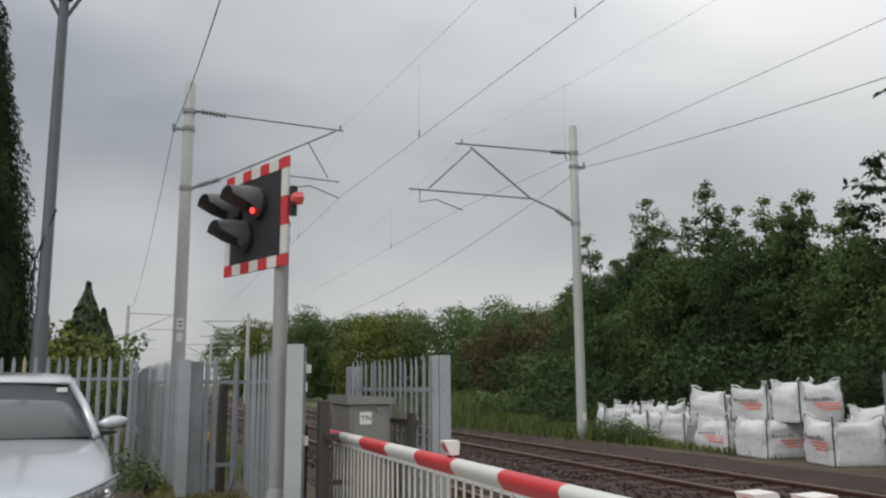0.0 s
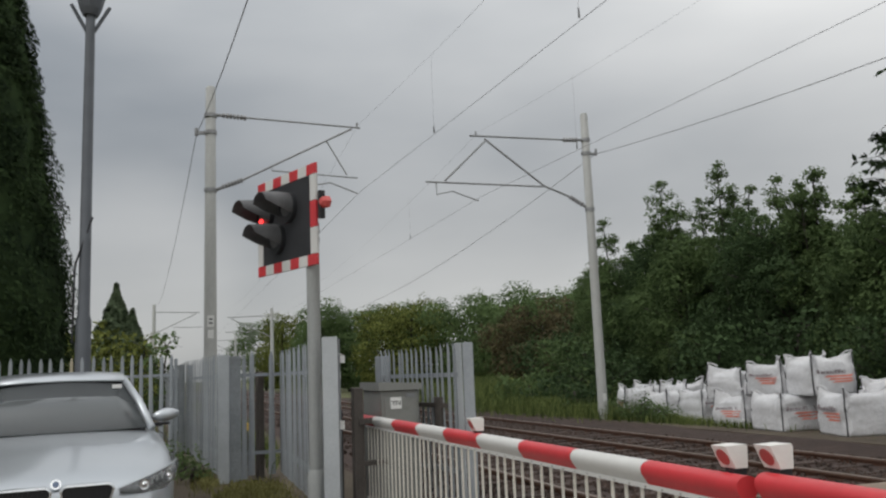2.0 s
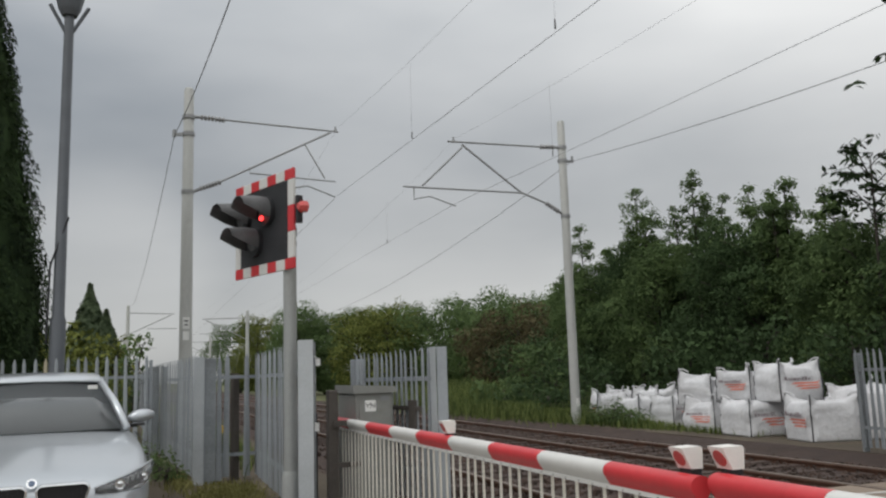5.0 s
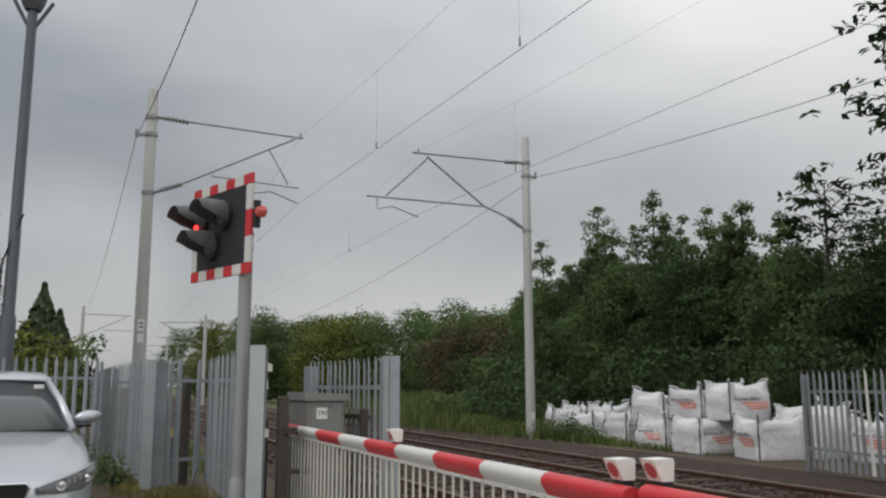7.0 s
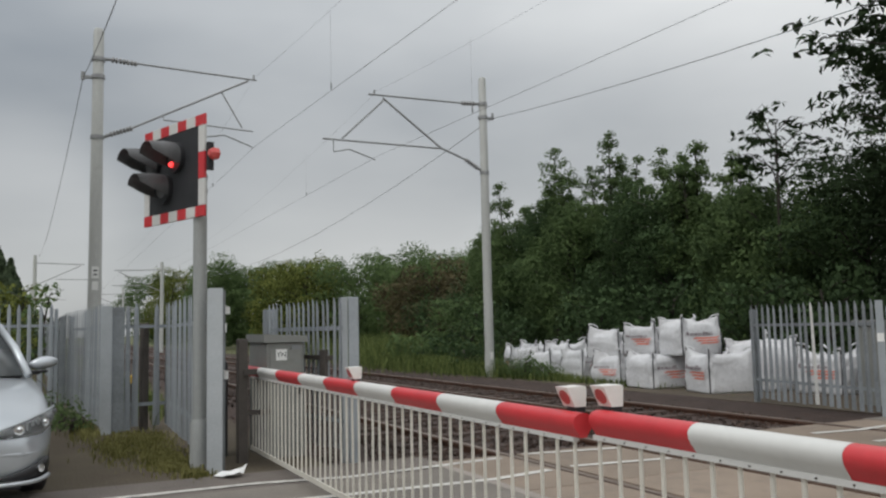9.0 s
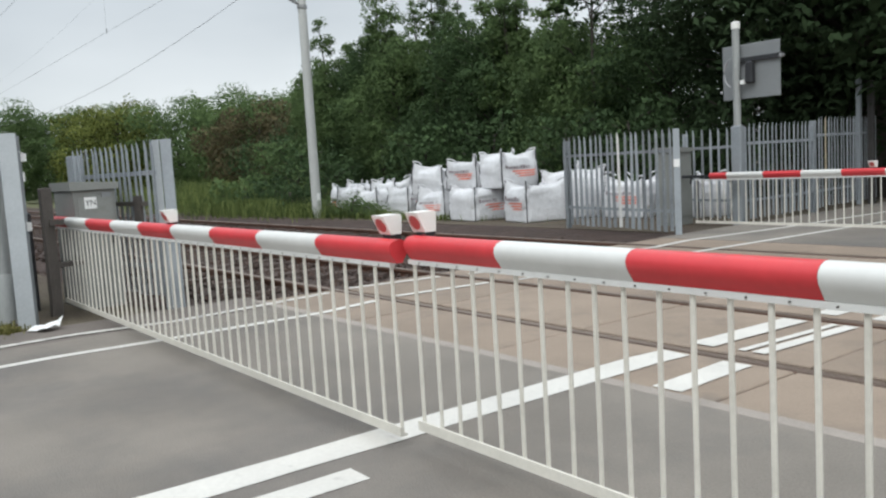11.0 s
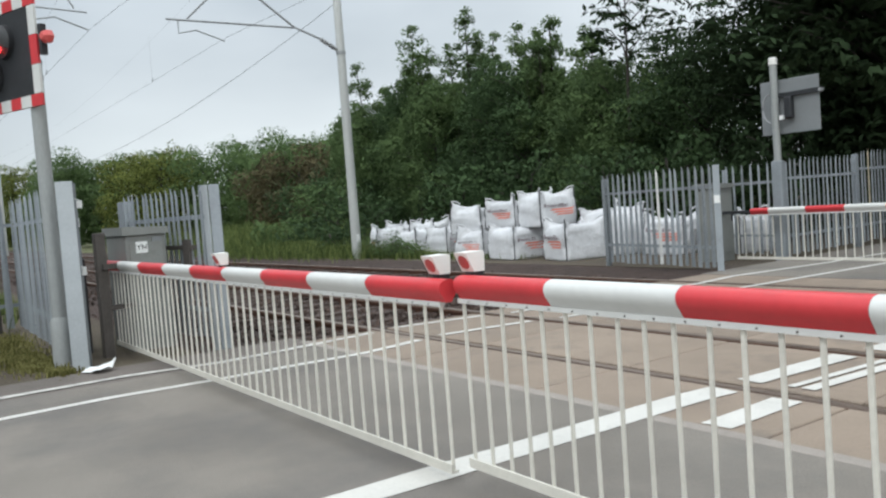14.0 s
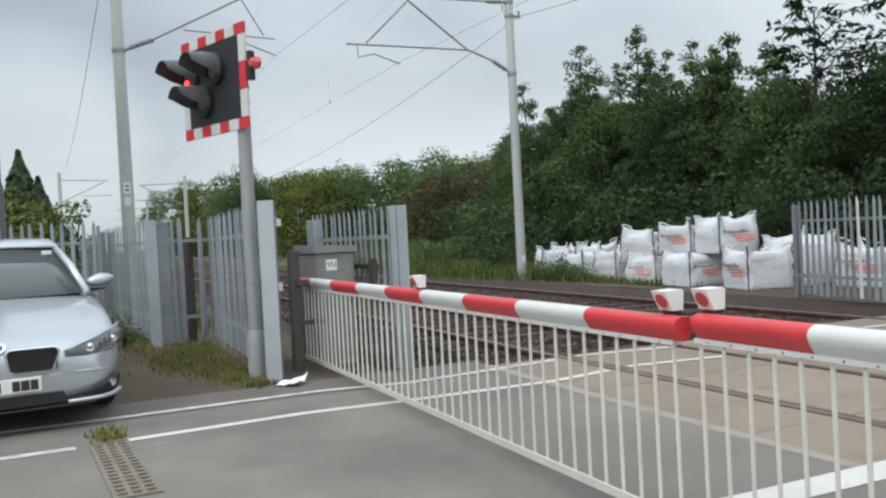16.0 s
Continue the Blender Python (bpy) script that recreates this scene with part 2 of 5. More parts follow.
M_LEAFDARK = mat("dark_green_leaf", (0.046, 0.074, 0.036), 0.8, vary=0.30, scale=0.5, fine=2, island=0.08, tint=(0.066, 0.105, 0.044), trans=0.22, spec=0.08, world_pos=True)
# leaf green darkened to carry the shade under the dense right-hand canopy
M_LEAFSHADE = mat("shade_darkened_leaf", (0.028, 0.044, 0.023), 0.9, vary=0.22, scale=0.5, fine=2, island=0.04, tint=(0.036, 0.055, 0.026), trans=0.12, spec=0.03, world_pos=True)
M_LEAFYEL = mat("yellow_green_leaf", (0.105, 0.13, 0.034), 0.75, vary=0.5, scale=0.75, fine=3, island=0.24, tint=(0.16, 0.18, 0.05), trans=0.3, spec=0.08, world_pos=True)
M_LEAFBRN = mat("brownish_green_leaf", (0.078, 0.070, 0.040), 0.7, vary=0.35, scale=0.75, fine=3, island=0.16, tint=(0.11, 0.095, 0.05), trans=0.22, spec=0.08, world_pos=True)
M_CONIFER = mat("cypress_spray", (0.020, 0.036, 0.018), 0.85, vary=0.35, scale=0.7, fine=4, island=0.15, tint=(0.036, 0.058, 0.022), trans=0.10, spec=0.08, world_pos=True)
M_SPRUCE = mat("lighter_conifer_spray", (0.095, 0.135, 0.075), 0.7, vary=0.35, scale=0.8, fine=4, island=0.2, tint=(0.115, 0.15, 0.085), trans=0.35, spec=0.08, world_pos=True)
M_GRASS = mat("grass_blade", (0.085, 0.125, 0.04), 0.7, vary=0.35, scale=0.5, fine=4, island=0.45, tint=(0.15, 0.18, 0.06), trans=0.25, spec=0.08, world_pos=True)
M_DRYGRASS = mat("dry_grass_blade", (0.165, 0.160, 0.052), 0.8, vary=0.3, scale=1.2, fine=6, island=0.4, tint=(0.20, 0.19, 0.075), trans=0.2, spec=0.08, world_pos=True)
M_PAPER = mat("crumpled_paper", (0.78, 0.78, 0.77), 0.7, vary=0.08, scale=12)


def glass(name, color, rough=0.05, trans=1.0):
    m = bpy.data.materials.new(name)
    m.use_nodes = True
    b = m.node_tree.nodes["Principled BSDF"]
    b.inputs["Base Color"].default_value = (*color, 1)
    b.inputs["Roughness"].default_value, b.inputs["Transmission Weight"].default_value, b.inputs["IOR"].default_value = rough, trans, 1.45
    return m


def glow(name, color, strength):
    m = bpy.data.materials.new(name)
    m.use_nodes = True
    b = m.node_tree.nodes["Principled BSDF"]
    b.inputs["Base Color"].default_value = (*color, 1)
    b.inputs["Emission Color"].default_value = (*color, 1)
    b.inputs["Emission Strength"].default_value = strength
    return m


M_GLASS = glass("tinted_car_glass", (0.15, 0.16, 0.165), 0.06, 0.25)
M_HEADLAMP = glass("headlamp_glass", (0.80, 0.83, 0.85), 0.06, 0.90)
M_REDGLOW = glow("lit_red_lamp", (1.0, 0.05, 0.05), 3.5)
M_REDLENS = mat("unlit_red_lens", (0.42, 0.085, 0.08), 0.4, vary=0.15, scale=10)
M_REDPINK = mat("sun_faded_red_plastic", (0.80, 0.16, 0.15), 0.35, vary=0.1, scale=8, trans=0.3)


# ---- building helpers ----
class Geo:
    """Vertices and faces of one mesh."""

    def __init__(self):
        self.v, self.f = [], []

    def add(self, verts, faces):
        n = len(self.v)
        self.v += [tuple(p) for p in verts]
        self.f += [tuple(i + n for i in f) for f in faces]
        return self

    def box(self, c, s, rz=0.0, ch=0.0):
        """A box of size s about c, its upright edges cut by ch."""
        x, y, z = (a / 2 for a in s)
        ca, sa = math.cos(rz), math.sin(rz)
        if ch:
            ring = [(x - ch, -y), (x, -y + ch), (x, y - ch), (x - ch, y), (-x + ch, y), (-x, y - ch), (-x, -y + ch), (-x + ch, -y)]
        else:
            ring = [(x, -y), (x, y), (-x, y), (-x, -y)]
        n = len(ring)
        levels = [(-z, 1.0), (z, 1.0)]
        if ch:
            levels = [(-z, 0), (-z + ch, 1), (z - ch, 1), (z, 0)]
        vs = []
        for h, full in levels:
            for px, py in ring:
                if ch and not full:
                    px, py = px * (1 - ch / x), py * (1 - ch / y)
                vs.append((c[0] + px * ca - py * sa, c[1] + px * sa + py * ca, c[2] + h))
        fs = [tuple(range(n))[::-1], tuple(range(n * (len(levels) - 1), n * len(levels)))]
        for k in range(len(levels) - 1):
            fs += [(k * n + i, k * n + (i + 1) % n, (k + 1) * n + (i + 1) % n, (k + 1) * n + i) for i in range(n)]
        return self.add(vs, fs)

    def tube(self, pts, radii, n=8, cap=True):
        """A round bar along pts."""
        pts = [Vector(p) for p in pts]
        if not isinstance(radii, (list, tuple)):
            radii = [radii] * len(pts)
        vs, fs = [], []
        ref = None
        for i, p in enumerate(pts):
            d = (pts[min(i + 1, len(pts) - 1)] - pts[max(i - 1, 0)]).normalized()
            if ref is None:
                ref = Vector((0, 0, 1)) if abs(d.z) < 0.9 else Vector((1, 0, 0))
            a = d.cross(ref).normalized()
            b = d.cross(a).normalized()
            for k in range(n):
                w = 2 * math.pi * k / n
                vs.append(p + (a * math.cos(w) + b * math.sin(w)) * radii[i])
        for i in range(len(pts) - 1):
            fs += [(i * n + k, i * n + (k + 1) % n, (i + 1) * n + (k + 1) % n, (i + 1) * n + k) for k in range(n)]
        if cap:
            fs += [tuple(range(n))[::-1], tuple(range((len(pts) - 1) * n, len(pts) * n))]
        return self.add(vs, fs)

    def prism(self, ring, a, b):
        """A closed outline ring of 3D points swept from offset a to offset b."""
        n = len(ring)
        A, B = Vector(a), Vector(b)
        vs = [Vector(p) + A for p in ring] + [Vector(p) + B for p in ring]
        fs = [tuple(range(n))[::-1], tuple(range(n, 2 * n))] + [(i, (i + 1) % n, n + (i + 1) % n, n + i) for i in range(n)]
        return self.add(vs, fs)

    def grid(self, rows, closed=False):
        """A skin through rows of points."""
        m = len(rows[0])
        vs = [p for r in rows for p in r]
        fs = []
        for i in range(len(rows) - 1):
            for k in range(m if closed else m - 1):
                fs.append((i * m + k, i * m + (k + 1) % m, (i + 1) * m + (k + 1) % m, (i + 1) * m + k))
        return self.add(vs, fs)

    def mesh(self, name, material, smooth=False, fix=True):
        me = bpy.data.meshes.new(name)
        me.from_pydata(self.v, [], self.f)
        if fix:
            bm = bmesh.new()
            bm.from_mesh(me)
            bmesh.ops.recalc_face_normals(bm, faces=bm.faces)
            bm.to_mesh(me)
            bm.free()
        me.materials.append(material)
        if smooth:
            me.polygons.foreach_set("use_smooth", [True] * len(me.polygons))
            if smooth != "all":
                me.set_sharp_from_angle(angle=radians(40))
        me.update()
        return me


def part(name, geo, material, parent=None, label="", smooth=False, at=None):
    """One mesh object under a thing or a part."""
    data = geo if isinstance(geo, bpy.types.Mesh) else geo.mesh(name, material, smooth)
    ob = new(name, data)
    ob.parent = parent
    if at is not None:
        ob.matrix_basis = at
    return tagged(ob, label)


def thing(name, place, label, category, group="", kind=""):
    """An Empty at a thing's base."""
    ob = new(name)
    ob.empty_display_size = 0.1
    ob.matrix_basis = place if isinstance(place, Matrix) else pose(*place)
    return tagged(ob, label, category, group, kind)


def solid(name, geo, material, label, category, kind="", place=None, smooth=False, group=""):
    ob = new(name, geo.mesh(name, material, smooth))
    if place is not None:
        ob.matrix_basis = place
    return tagged(ob, label, category, group, kind)


def yaw_of(p, q):
    return math.degrees(math.atan2(q[1] - p[1], q[0] - p[0]))


# ---- ground, road, railway ----
RAILS = (4.72, 6.16, 8.10, 9.54)          # y of the rail heads
EDGE_W, EDGE_E = -7.35, 9.0               # sides of the crossing surface
NEAR_Y, FAR_Y = 3.88, 10.38               # where the panels begin and end


def slab(x0, y0, x1, y1, top, thick):
    return Geo().box(((x0 + x1) / 2, (y0 + y1) / 2, top - thick / 2), (x1 - x0, y1 - y0, thick))


g = Geo()
g.grid([[(x, y, -0.24) for x in (-1500, -60, 40, 1500)] for y in (-1500, -40, 60, 1500)])
solid("ground", g, M_GROUND, "rough soil and grass reaching the horizon", "ground", "structure")
solid("road", slab(-6.9, -45, EDGE_E, NEAR_Y, 0.0, 0.2), M_ASPHALT, "worn grey asphalt road before the crossing", "road", "structure")
solid("road", slab(-7.4, FAR_Y, EDGE_E, 70, 0.0, 0.2), M_ASPHALT, "worn grey asphalt road beyond the crossing", "road", "structure")
solid("pavement", slab(-7.75, -45, -6.9, NEAR_Y, -0.004, 0.2), M_PATH, "brownish asphalt footway along the road edge", "footway", "structure")
solid("verge", slab(-40, -30, -7.75, 2.9, -0.03, 0.2), M_DIRT, "trodden brown earth verge with thin weeds", "verge", "structure")
solid("verge", slab(-45, 11.4, -7.4, 60, -0.045, 0.2), M_DARKDIRT, "bare brown earth beside the tracks", "verge", "structure")

# ballast, slightly heaped, with a shallow swell
g = Geo()
rows = []
for y in np.linspace(2.9, 11.7, 30):
    heap = float(np.interp(y, (3.3, 3.7, 10.1, 10.5, 11.3, 11.7), (-0.22, -0.10, -0.10, -0.13, -0.05, -0.06)))
    rows.append([(x, float(y), heap + 0.03 * noise.noise((x * 1.7, y * 1.7, 0))) for x in np.linspace(-150, EDGE_W, 120)])
g.grid(rows)
solid("ballast", g, M_BALLAST, "rusty brown railway ballast between the rails", "ballast", "structure", smooth=True)
g = Geo()
rng = np.random.RandomState(4)
for i in range(6500):
    x, y = EDGE_W - 0.05 - rng.rand() ** 1.6 * 26, 3.0 + rng.rand() * 7.7
    s = 0.025 + rng.rand() * 0.03
    q = Euler(rng.rand(3) * 6.28).to_matrix()
    base = [(1, 0, 0), (-1, 0.2, 0), (0, 1, 0.1), (0.1, -1, 0), (0, 0.1, 0.8), (0.2, 0, -0.8)]
    z = -0.085 if 3.6 < y < 10.2 else -0.2
    vs = [q @ (Vector(p) * s * (0.7 + 0.6 * rng.rand())) + Vector((x, y, z)) for p in base]
    g.add(vs, [(0, 2, 4), (2, 1, 4), (1, 3, 4), (3, 0, 4), (2, 0, 5), (1, 2, 5), (3, 1, 5), (0, 3, 5)])
tagged(new("ballast_stones", g.mesh("ballast_stones", M_STONE, fix=False)), "loose angular brown ballast stones", "ballast", kind="stuff")

for i, y in enumerate(RAILS):
    rail = thing("railway_rail", (0, y, 0), "rust-brown steel rail with a worn bright head", "rail", "rails of the two tracks", "structure")
    web = [(0, -0.065, -0.16), (0, 0.065, -0.16), (0, 0.065, -0.145), (0, 0.01, -0.12), (0, 0.01, -0.045), (0, 0.036, -0.035), (0, 0.036, -0.012),
           (0, -0.036, -0.012), (0, -0.036, -0.035), (0, -0.01, -0.045), (0, -0.01, -0.12), (0, -0.065, -0.145)]
    part("rail_web", Geo().prism(web, (-160, 0, 0), (60, 0, 0)), M_RAIL, rail)
    part("rail_head", Geo().prism([(0, -0.034, -0.012), (0, 0.034, -0.012), (0, 0.03, 0.002), (0, -0.03, 0.002)], (-160, 0, 0), (60, 0, 0)), M_RAILTOP, rail, "bright worn running surface")

# sleepers of both tracks
sleeper = Geo().prism([(-0.13, 0, 0), (0.13, 0, 0), (0.10, 0, 0.14), (-0.10, 0, 0.14)], (0, -1.25, 0), (0, 1.25, 0)).mesh("sleeper", M_SLEEPER)
for cy in (5.44, 8.82):
    track = thing("sleepers", (0, cy, 0), "row of weathered concrete sleepers under the rails", "sleepers", kind="structure")
    for k in range(70):
        part("sleeper", sleeper, M_SLEEPER, track, at=pose(EDGE_W - 0.5 - k * 0.65, 0, -0.215, 0, 0, 0))

# crossing surface: panels between flangeways
deck = thing("crossing_deck", (0, 0, 0), "brown rubber crossing panels laid between the rails", "crossing surface", kind="structure")
strips = [(NEAR_Y, RAILS[0] - 0.05), (RAILS[0] + 0.11, RAILS[1] - 0.11), (RAILS[1] + 0.05, RAILS[2] - 0.05), (RAILS[2] + 0.11, RAILS[3] - 0.11), (RAILS[3] + 0.05, FAR_Y)]
for y0, y1 in strips:
    n = 9
    w = (EDGE_E - EDGE_W) / n
    panel = Geo().box((0, 0, -0.07), (w - 0.016, y1 - y0 - 0.006, 0.14), ch=0.007).mesh("panel", M_PANEL)
    for k in range(n):
        part("panel", panel, M_PANEL, deck, at=pose(EDGE_W + w * (k + 0.5), (y0 + y1) / 2, -0.003 + 0.004 * noise.noise((k * 1.3, y0, 0))))
part("deck_bed", slab(EDGE_W, NEAR_Y + 0.01, EDGE_E, FAR_Y - 0.01, -0.045, 0.1), M_GAP, deck, "dark recessed flangeways")
solid("crossing_kerb", slab(EDGE_W, NEAR_Y - 0.10, EDGE_E, NEAR_Y, 0.001, 0.15), mat("pale_concrete_edge", (0.30, 0.265, 0.235), 0.9, vary=0.2, scale=3, bump=0.4, world_pos=True),
      "pale concrete edge beam of the crossing", "kerb", "structure")


def stroke(name, pts, width, material, label, z=0.004):
    """A painted line through pts, slightly uneven at its edges."""
    g, rows = Geo(), []
    fine = []
    for (x0, y0), (x1, y1) in zip(pts, pts[1:]):
        n = max(2, int(math.hypot(x1 - x0, y1 - y0) / 0.25))
        fine += [(x0 + (x1 - x0) * k / n, y0 + (y1 - y0) * k / n) for k in range(n)]
    fine.append(pts[-1])
    for i, (x, y) in enumerate(fine):
        a, b = fine[max(0, i - 1)], fine[min(len(fine) - 1, i + 1)]
        d = Vector((b[0] - a[0], b[1] - a[1])).normalized()
        w = width / 2 * (1 + 0.10 * noise.noise((x * 4, y * 4, 1)))
        rows.append([(x - d.y * w, y + d.x * w, z), (x + d.y * w, y - d.x * w, z)])
    g.grid(rows)
    ob = new(name, g.mesh(name, material))
    if ob.data.polygons[0].normal.z < 0:
        ob.data.flip_normals()
    return tagged(ob, label, "road marking", "painted lines on the crossing", "structure")


W = "white painted line, slightly worn"
stroke("road_line", [(-7.10, -14), (-7.06, 0.3), (-7.10, 2.0), (-6.95, 2.8), (-7.0, 3.3), (-7.16, 4.55)], 0.10, M_PAINT_OLD, W)
stroke("road_line", [(-6.1, -14), (-6.1, -0.1)], 0.10, M_PAINT_OLD, W)
stroke("road_line", [(-6.13, 0.25), (-6.22, 1.6), (-6.16, 2.4), (-6.12, 3.9), (-6.26, 4.58)], 0.10, M_PAINT, W)
stroke("road_line", [(-7.24, 4.86), (-7.05, 5.96)], 0.09, M_PAINT, W)
stroke("road_line", [(-6.32, 4.86), (-6.18, 5.96)], 0.09, M_PAINT, W)
stroke("road_line", [(-6.9, 6.28), (-6.72, 7.95)], 0.09, M_PAINT_OLD, W)
stroke("road_line", [(-6.05, 6.28), (-5.95, 7.95)], 0.09, M_PAINT_OLD, W)
stroke("road_line", [(-6.70, 8.6), (-6.62, 9.34), (-6.72, 10.2), (-6.45, 12.2), (-6.3, 15), (-6.1, 24)], 0.10, M_PAINT, W)
stroke("road_line", [(-5.85, 8.6), (-5.79, 9.37), (-5.66, 11.2), (-5.51, 13.3), (-5.2, 24)], 0.10, M_PAINT, W)
stroke("centre_line", [(-2.72, -12), (-2.72, 2.4), (-2.73, 4.3), (-2.70, 4.62)], 0.225, M_PAINT, "broad white painted centre line")
stroke("centre_line", [(-2.40, -3.0), (-2.38, 2.02)], 0.16, M_PAINT, "broad white painted dash beside the centre line")
stroke("centre_line", [(-2.22, 3.90), (-2.25, 4.62)], 0.19, M_PAINT, "broad white painted dash beside the centre line")
stroke("centre_line", [(-2.71, 4.90), (-2.66, 5.98)], 0.19, M_PAINT, "broad white painted centre line")
stroke("centre_line", [(-2.42, 4.92), (-2.36, 5.98)], 0.06, M_PAINT, "narrow white painted dash")
stroke("centre_line", [(-2.30, 4.92), (-2.24, 5.98)], 0.10, M_PAINT, "narrow white painted dash")
stroke("centre_line", [(-2.60, 6.28), (-2.5, 7.9)], 0.19, M_PAINT, "broad white painted centre line")
stroke("centre_line", [(-2.18, 6.28), (-2.08, 7.9)], 0.16, M_PAINT, "broad white painted dash beside the centre line")
stroke("centre_line", [(-2.45, 8.3), (-2.2, 14), (-1.8, 26)], 0.18, M_PAINT, "broad white painted centre line")

# drain grating set across the lane edge
grating = thing("drain_grating", pose(-5.36, 0.17, 0.0, 0, 0, 4), "pale worn concrete drain grating with square slots", "drain")
M_GRATE = mat("pale_concrete_grating", (0.20, 0.175, 0.14), 0.9, vary=0.2, scale=6, bump=0.4)
g = Geo()
for k in range(17):
    g.box((-0.75 + k * 0.0935, 0, 0.004), (0.035, 0.24, 0.02))
for y in (-0.12, -0.04, 0.04, 0.12):
    g.box((0, y, 0.003), (1.53, 0.028, 0.018))
part("grating_top", g, M_GRATE, grating)
part("grating_pit", Geo().box((0, 0, 0.0), (1.5, 0.24, 0.008)), M_DARKDIRT, grating, "dark slots")

# ---- palisade fences ----
H = 1.8


def pale_mesh(h, name="pale", material=None, half=0.035):
    """A folded steel pale with a pointed top."""
    w, d, t = half, 0.010, 0.004
    g = Geo()
    front = [(-w, 0, 0), (-w * 0.30, -d, 0), (w * 0.30, -d, 0), (w, 0, 0)]
    tops = [(-w * 0.62, h - 0.085), (-w * 0.16, h - 0.004), (w * 0.16, h - 0.004), (w * 0.62, h - 0.085)]
    vs = [(x, y, z) for x, y, z in front] + [(tx, y, tz) for (x, y, z), (tx, tz) in zip(front, tops)]
    vs += [(x, y + t, z) for x, y, z in front] + [(tx, y + t, tz) for (x, y, z), (tx, tz) in zip(front, tops)]
    fs = []
    for k in range(3):
        fs += [(k, k + 1, k + 5, k + 4), (k + 9, k + 8, k + 12, k + 13), (k + 4, k + 5, k + 13, k + 12), (k + 1, k, k + 8, k + 9)]
    fs += [(0, 4, 12, 8), (7, 3, 11, 15)]
    return g.add(vs, fs).mesh(name, material or M_GALV)


def palisade(p, q, label, h=H, spacing=0.152, material=None, posts=(True, True), z=0.0, post_h=None, flip=False, odd=(), odd_material=None, half=0.035):
    """A run of palisade fence from p to q: posts, two rails and single pales."""
    material = material or M_GALV
    length = math.hypot(q[0] - p[0], q[1] - p[1])
    f = thing("palisade_fence", pose(p[0], p[1], z, 0, 0, yaw_of(p, q)), label, "fence", "steel palisade fences")
    s = 1 if flip else -1
    for zz in (0.33, h - 0.33):
        part("fence_rail", Geo().prism([(0, -0.018, zz), (0, 0.022, zz), (0, 0.022, zz + 0.006), (0, -0.016, zz + 0.006), (0, -0.016, zz + 0.05), (0, -0.022, zz + 0.05)], (0, 0, 0), (length, 0, 0)), material, f)
    ph = post_h or h - 0.03
    for k, on in enumerate(posts):
        if on:
            part("fence_post", Geo().box((k * length, -s * 0.05, ph / 2 - 0.1), (0.055, 0.10, ph + 0.2), ch=0.006), material, f)
    me = pale_mesh(h, material=material, half=half)
    yel = pale_mesh(h, material=odd_material or M_GALVYEL, half=half) if odd else None
    n = int(length / spacing)
    rr = random.Random(int(abs(p[0] * 100 + p[1] * 37)))
    for k in range(n):
        x = (k + 0.5) * length / n
        m = pose(x, s * 0.030, 0.04 + rr.uniform(-0.012, 0.012), rr.uniform(-0.4, 0.4), rr.uniform(-0.7, 0.7), (180 if flip else 0) + rr.uniform(-6, 6))
        part("pale", yel if k in odd else me, material, f, at=m)
    return f


# lineside fence by the signal, its return and the run behind the car
palisade((-8.22, 1.80), (-12.72, 1.89), "light grey galvanised palisade fence beside the road signal", flip=True, posts=(False, False))
palisade((-12.54, 1.86), (-12.50, 1.25), "short grey palisade return with gaps between its pales", spacing=0.30, material=M_GALV, flip=True, posts=(False, False), half=0.052)
solid("gate_post", Geo().box((0, 0, 0.84), (0.12, 0.10, 1.85), ch=0.012), M_BROWN, "dark brown timber post in the fence gap", "post", place=pose(-12.66, 1.55, -0.22, 0, 0, 20))
marker = thing("cable_marker", (-14.6, 1.52, 0), "yellow plastic marker box on a short stake", "marker")
part("stake", Geo().box((0, 0, 0.25), (0.05, 0.05, 0.62)), M_BROWN, marker, "dark stake")
part("box", Geo().box((0.02, 0, 0.62), (0.06, 0.09, 0.14), ch=0.012), M_YELLOWBOX, marker, "yellow box")
palisade((-12.42, 1.00), (-17.6, 0.62), "light grey galvanised palisade fence along the railway", flip=True, material=M_GALV)
palisade((-17.7, 0.55), (-36.0, 0.1), "long weathered palisade fence along the railway", spacing=0.18, material=M_GALVOLD)
palisade((-14.5, 0.36), (-14.5, -5.6), "grey palisade fence behind the parked car", material=M_GALV, flip=True, odd=(10,), h=1.86, spacing=0.15, half=0.042)
# heavy end post
g = Geo().prism([(-0.085, -0.06, 0), (0.075, -0.06, 0), (0.075, -0.045, 0), (-0.07, -0.045, 0), (-0.07, 0.09, 0), (-0.085, 0.09, 0)], (0, 0, -0.2), (0, 0, 1.83))
endpost = thing("fence_end_post", pose(-8.12, 1.80, 0, 0, 0, 62), "broad pale grey steel fence end post", "post")
part("post_face", g, M_GALVNEW, endpost)
part("post_web", Geo().box((0.05, 0.02, 0.86), (0.02, 0.13, 1.9)), M_GALVOLD, endpost)
part("tag", Geo().box((0.10, 0.03, 1.60), (0.05, 0.006, 0.075)).tube([(0.06, 0.03, 1.66), (0.10, 0.03, 1.64)], 0.004, 5), M_LABEL, endpost, "small white tag")
part("tag", Geo().box((0.085, 0.03, 0.94), (0.045, 0.006, 0.085)).tube([(0.06, 0.03, 0.99), (0.085, 0.03, 0.975)], 0.004, 5), M_LABEL, endpost, "small white tag")
corner = thing("fence_end_post", pose(-12.30, 1.08, 0, 0, 0, 8), "pair of broad pale grey steel plates at a fence corner", "post")
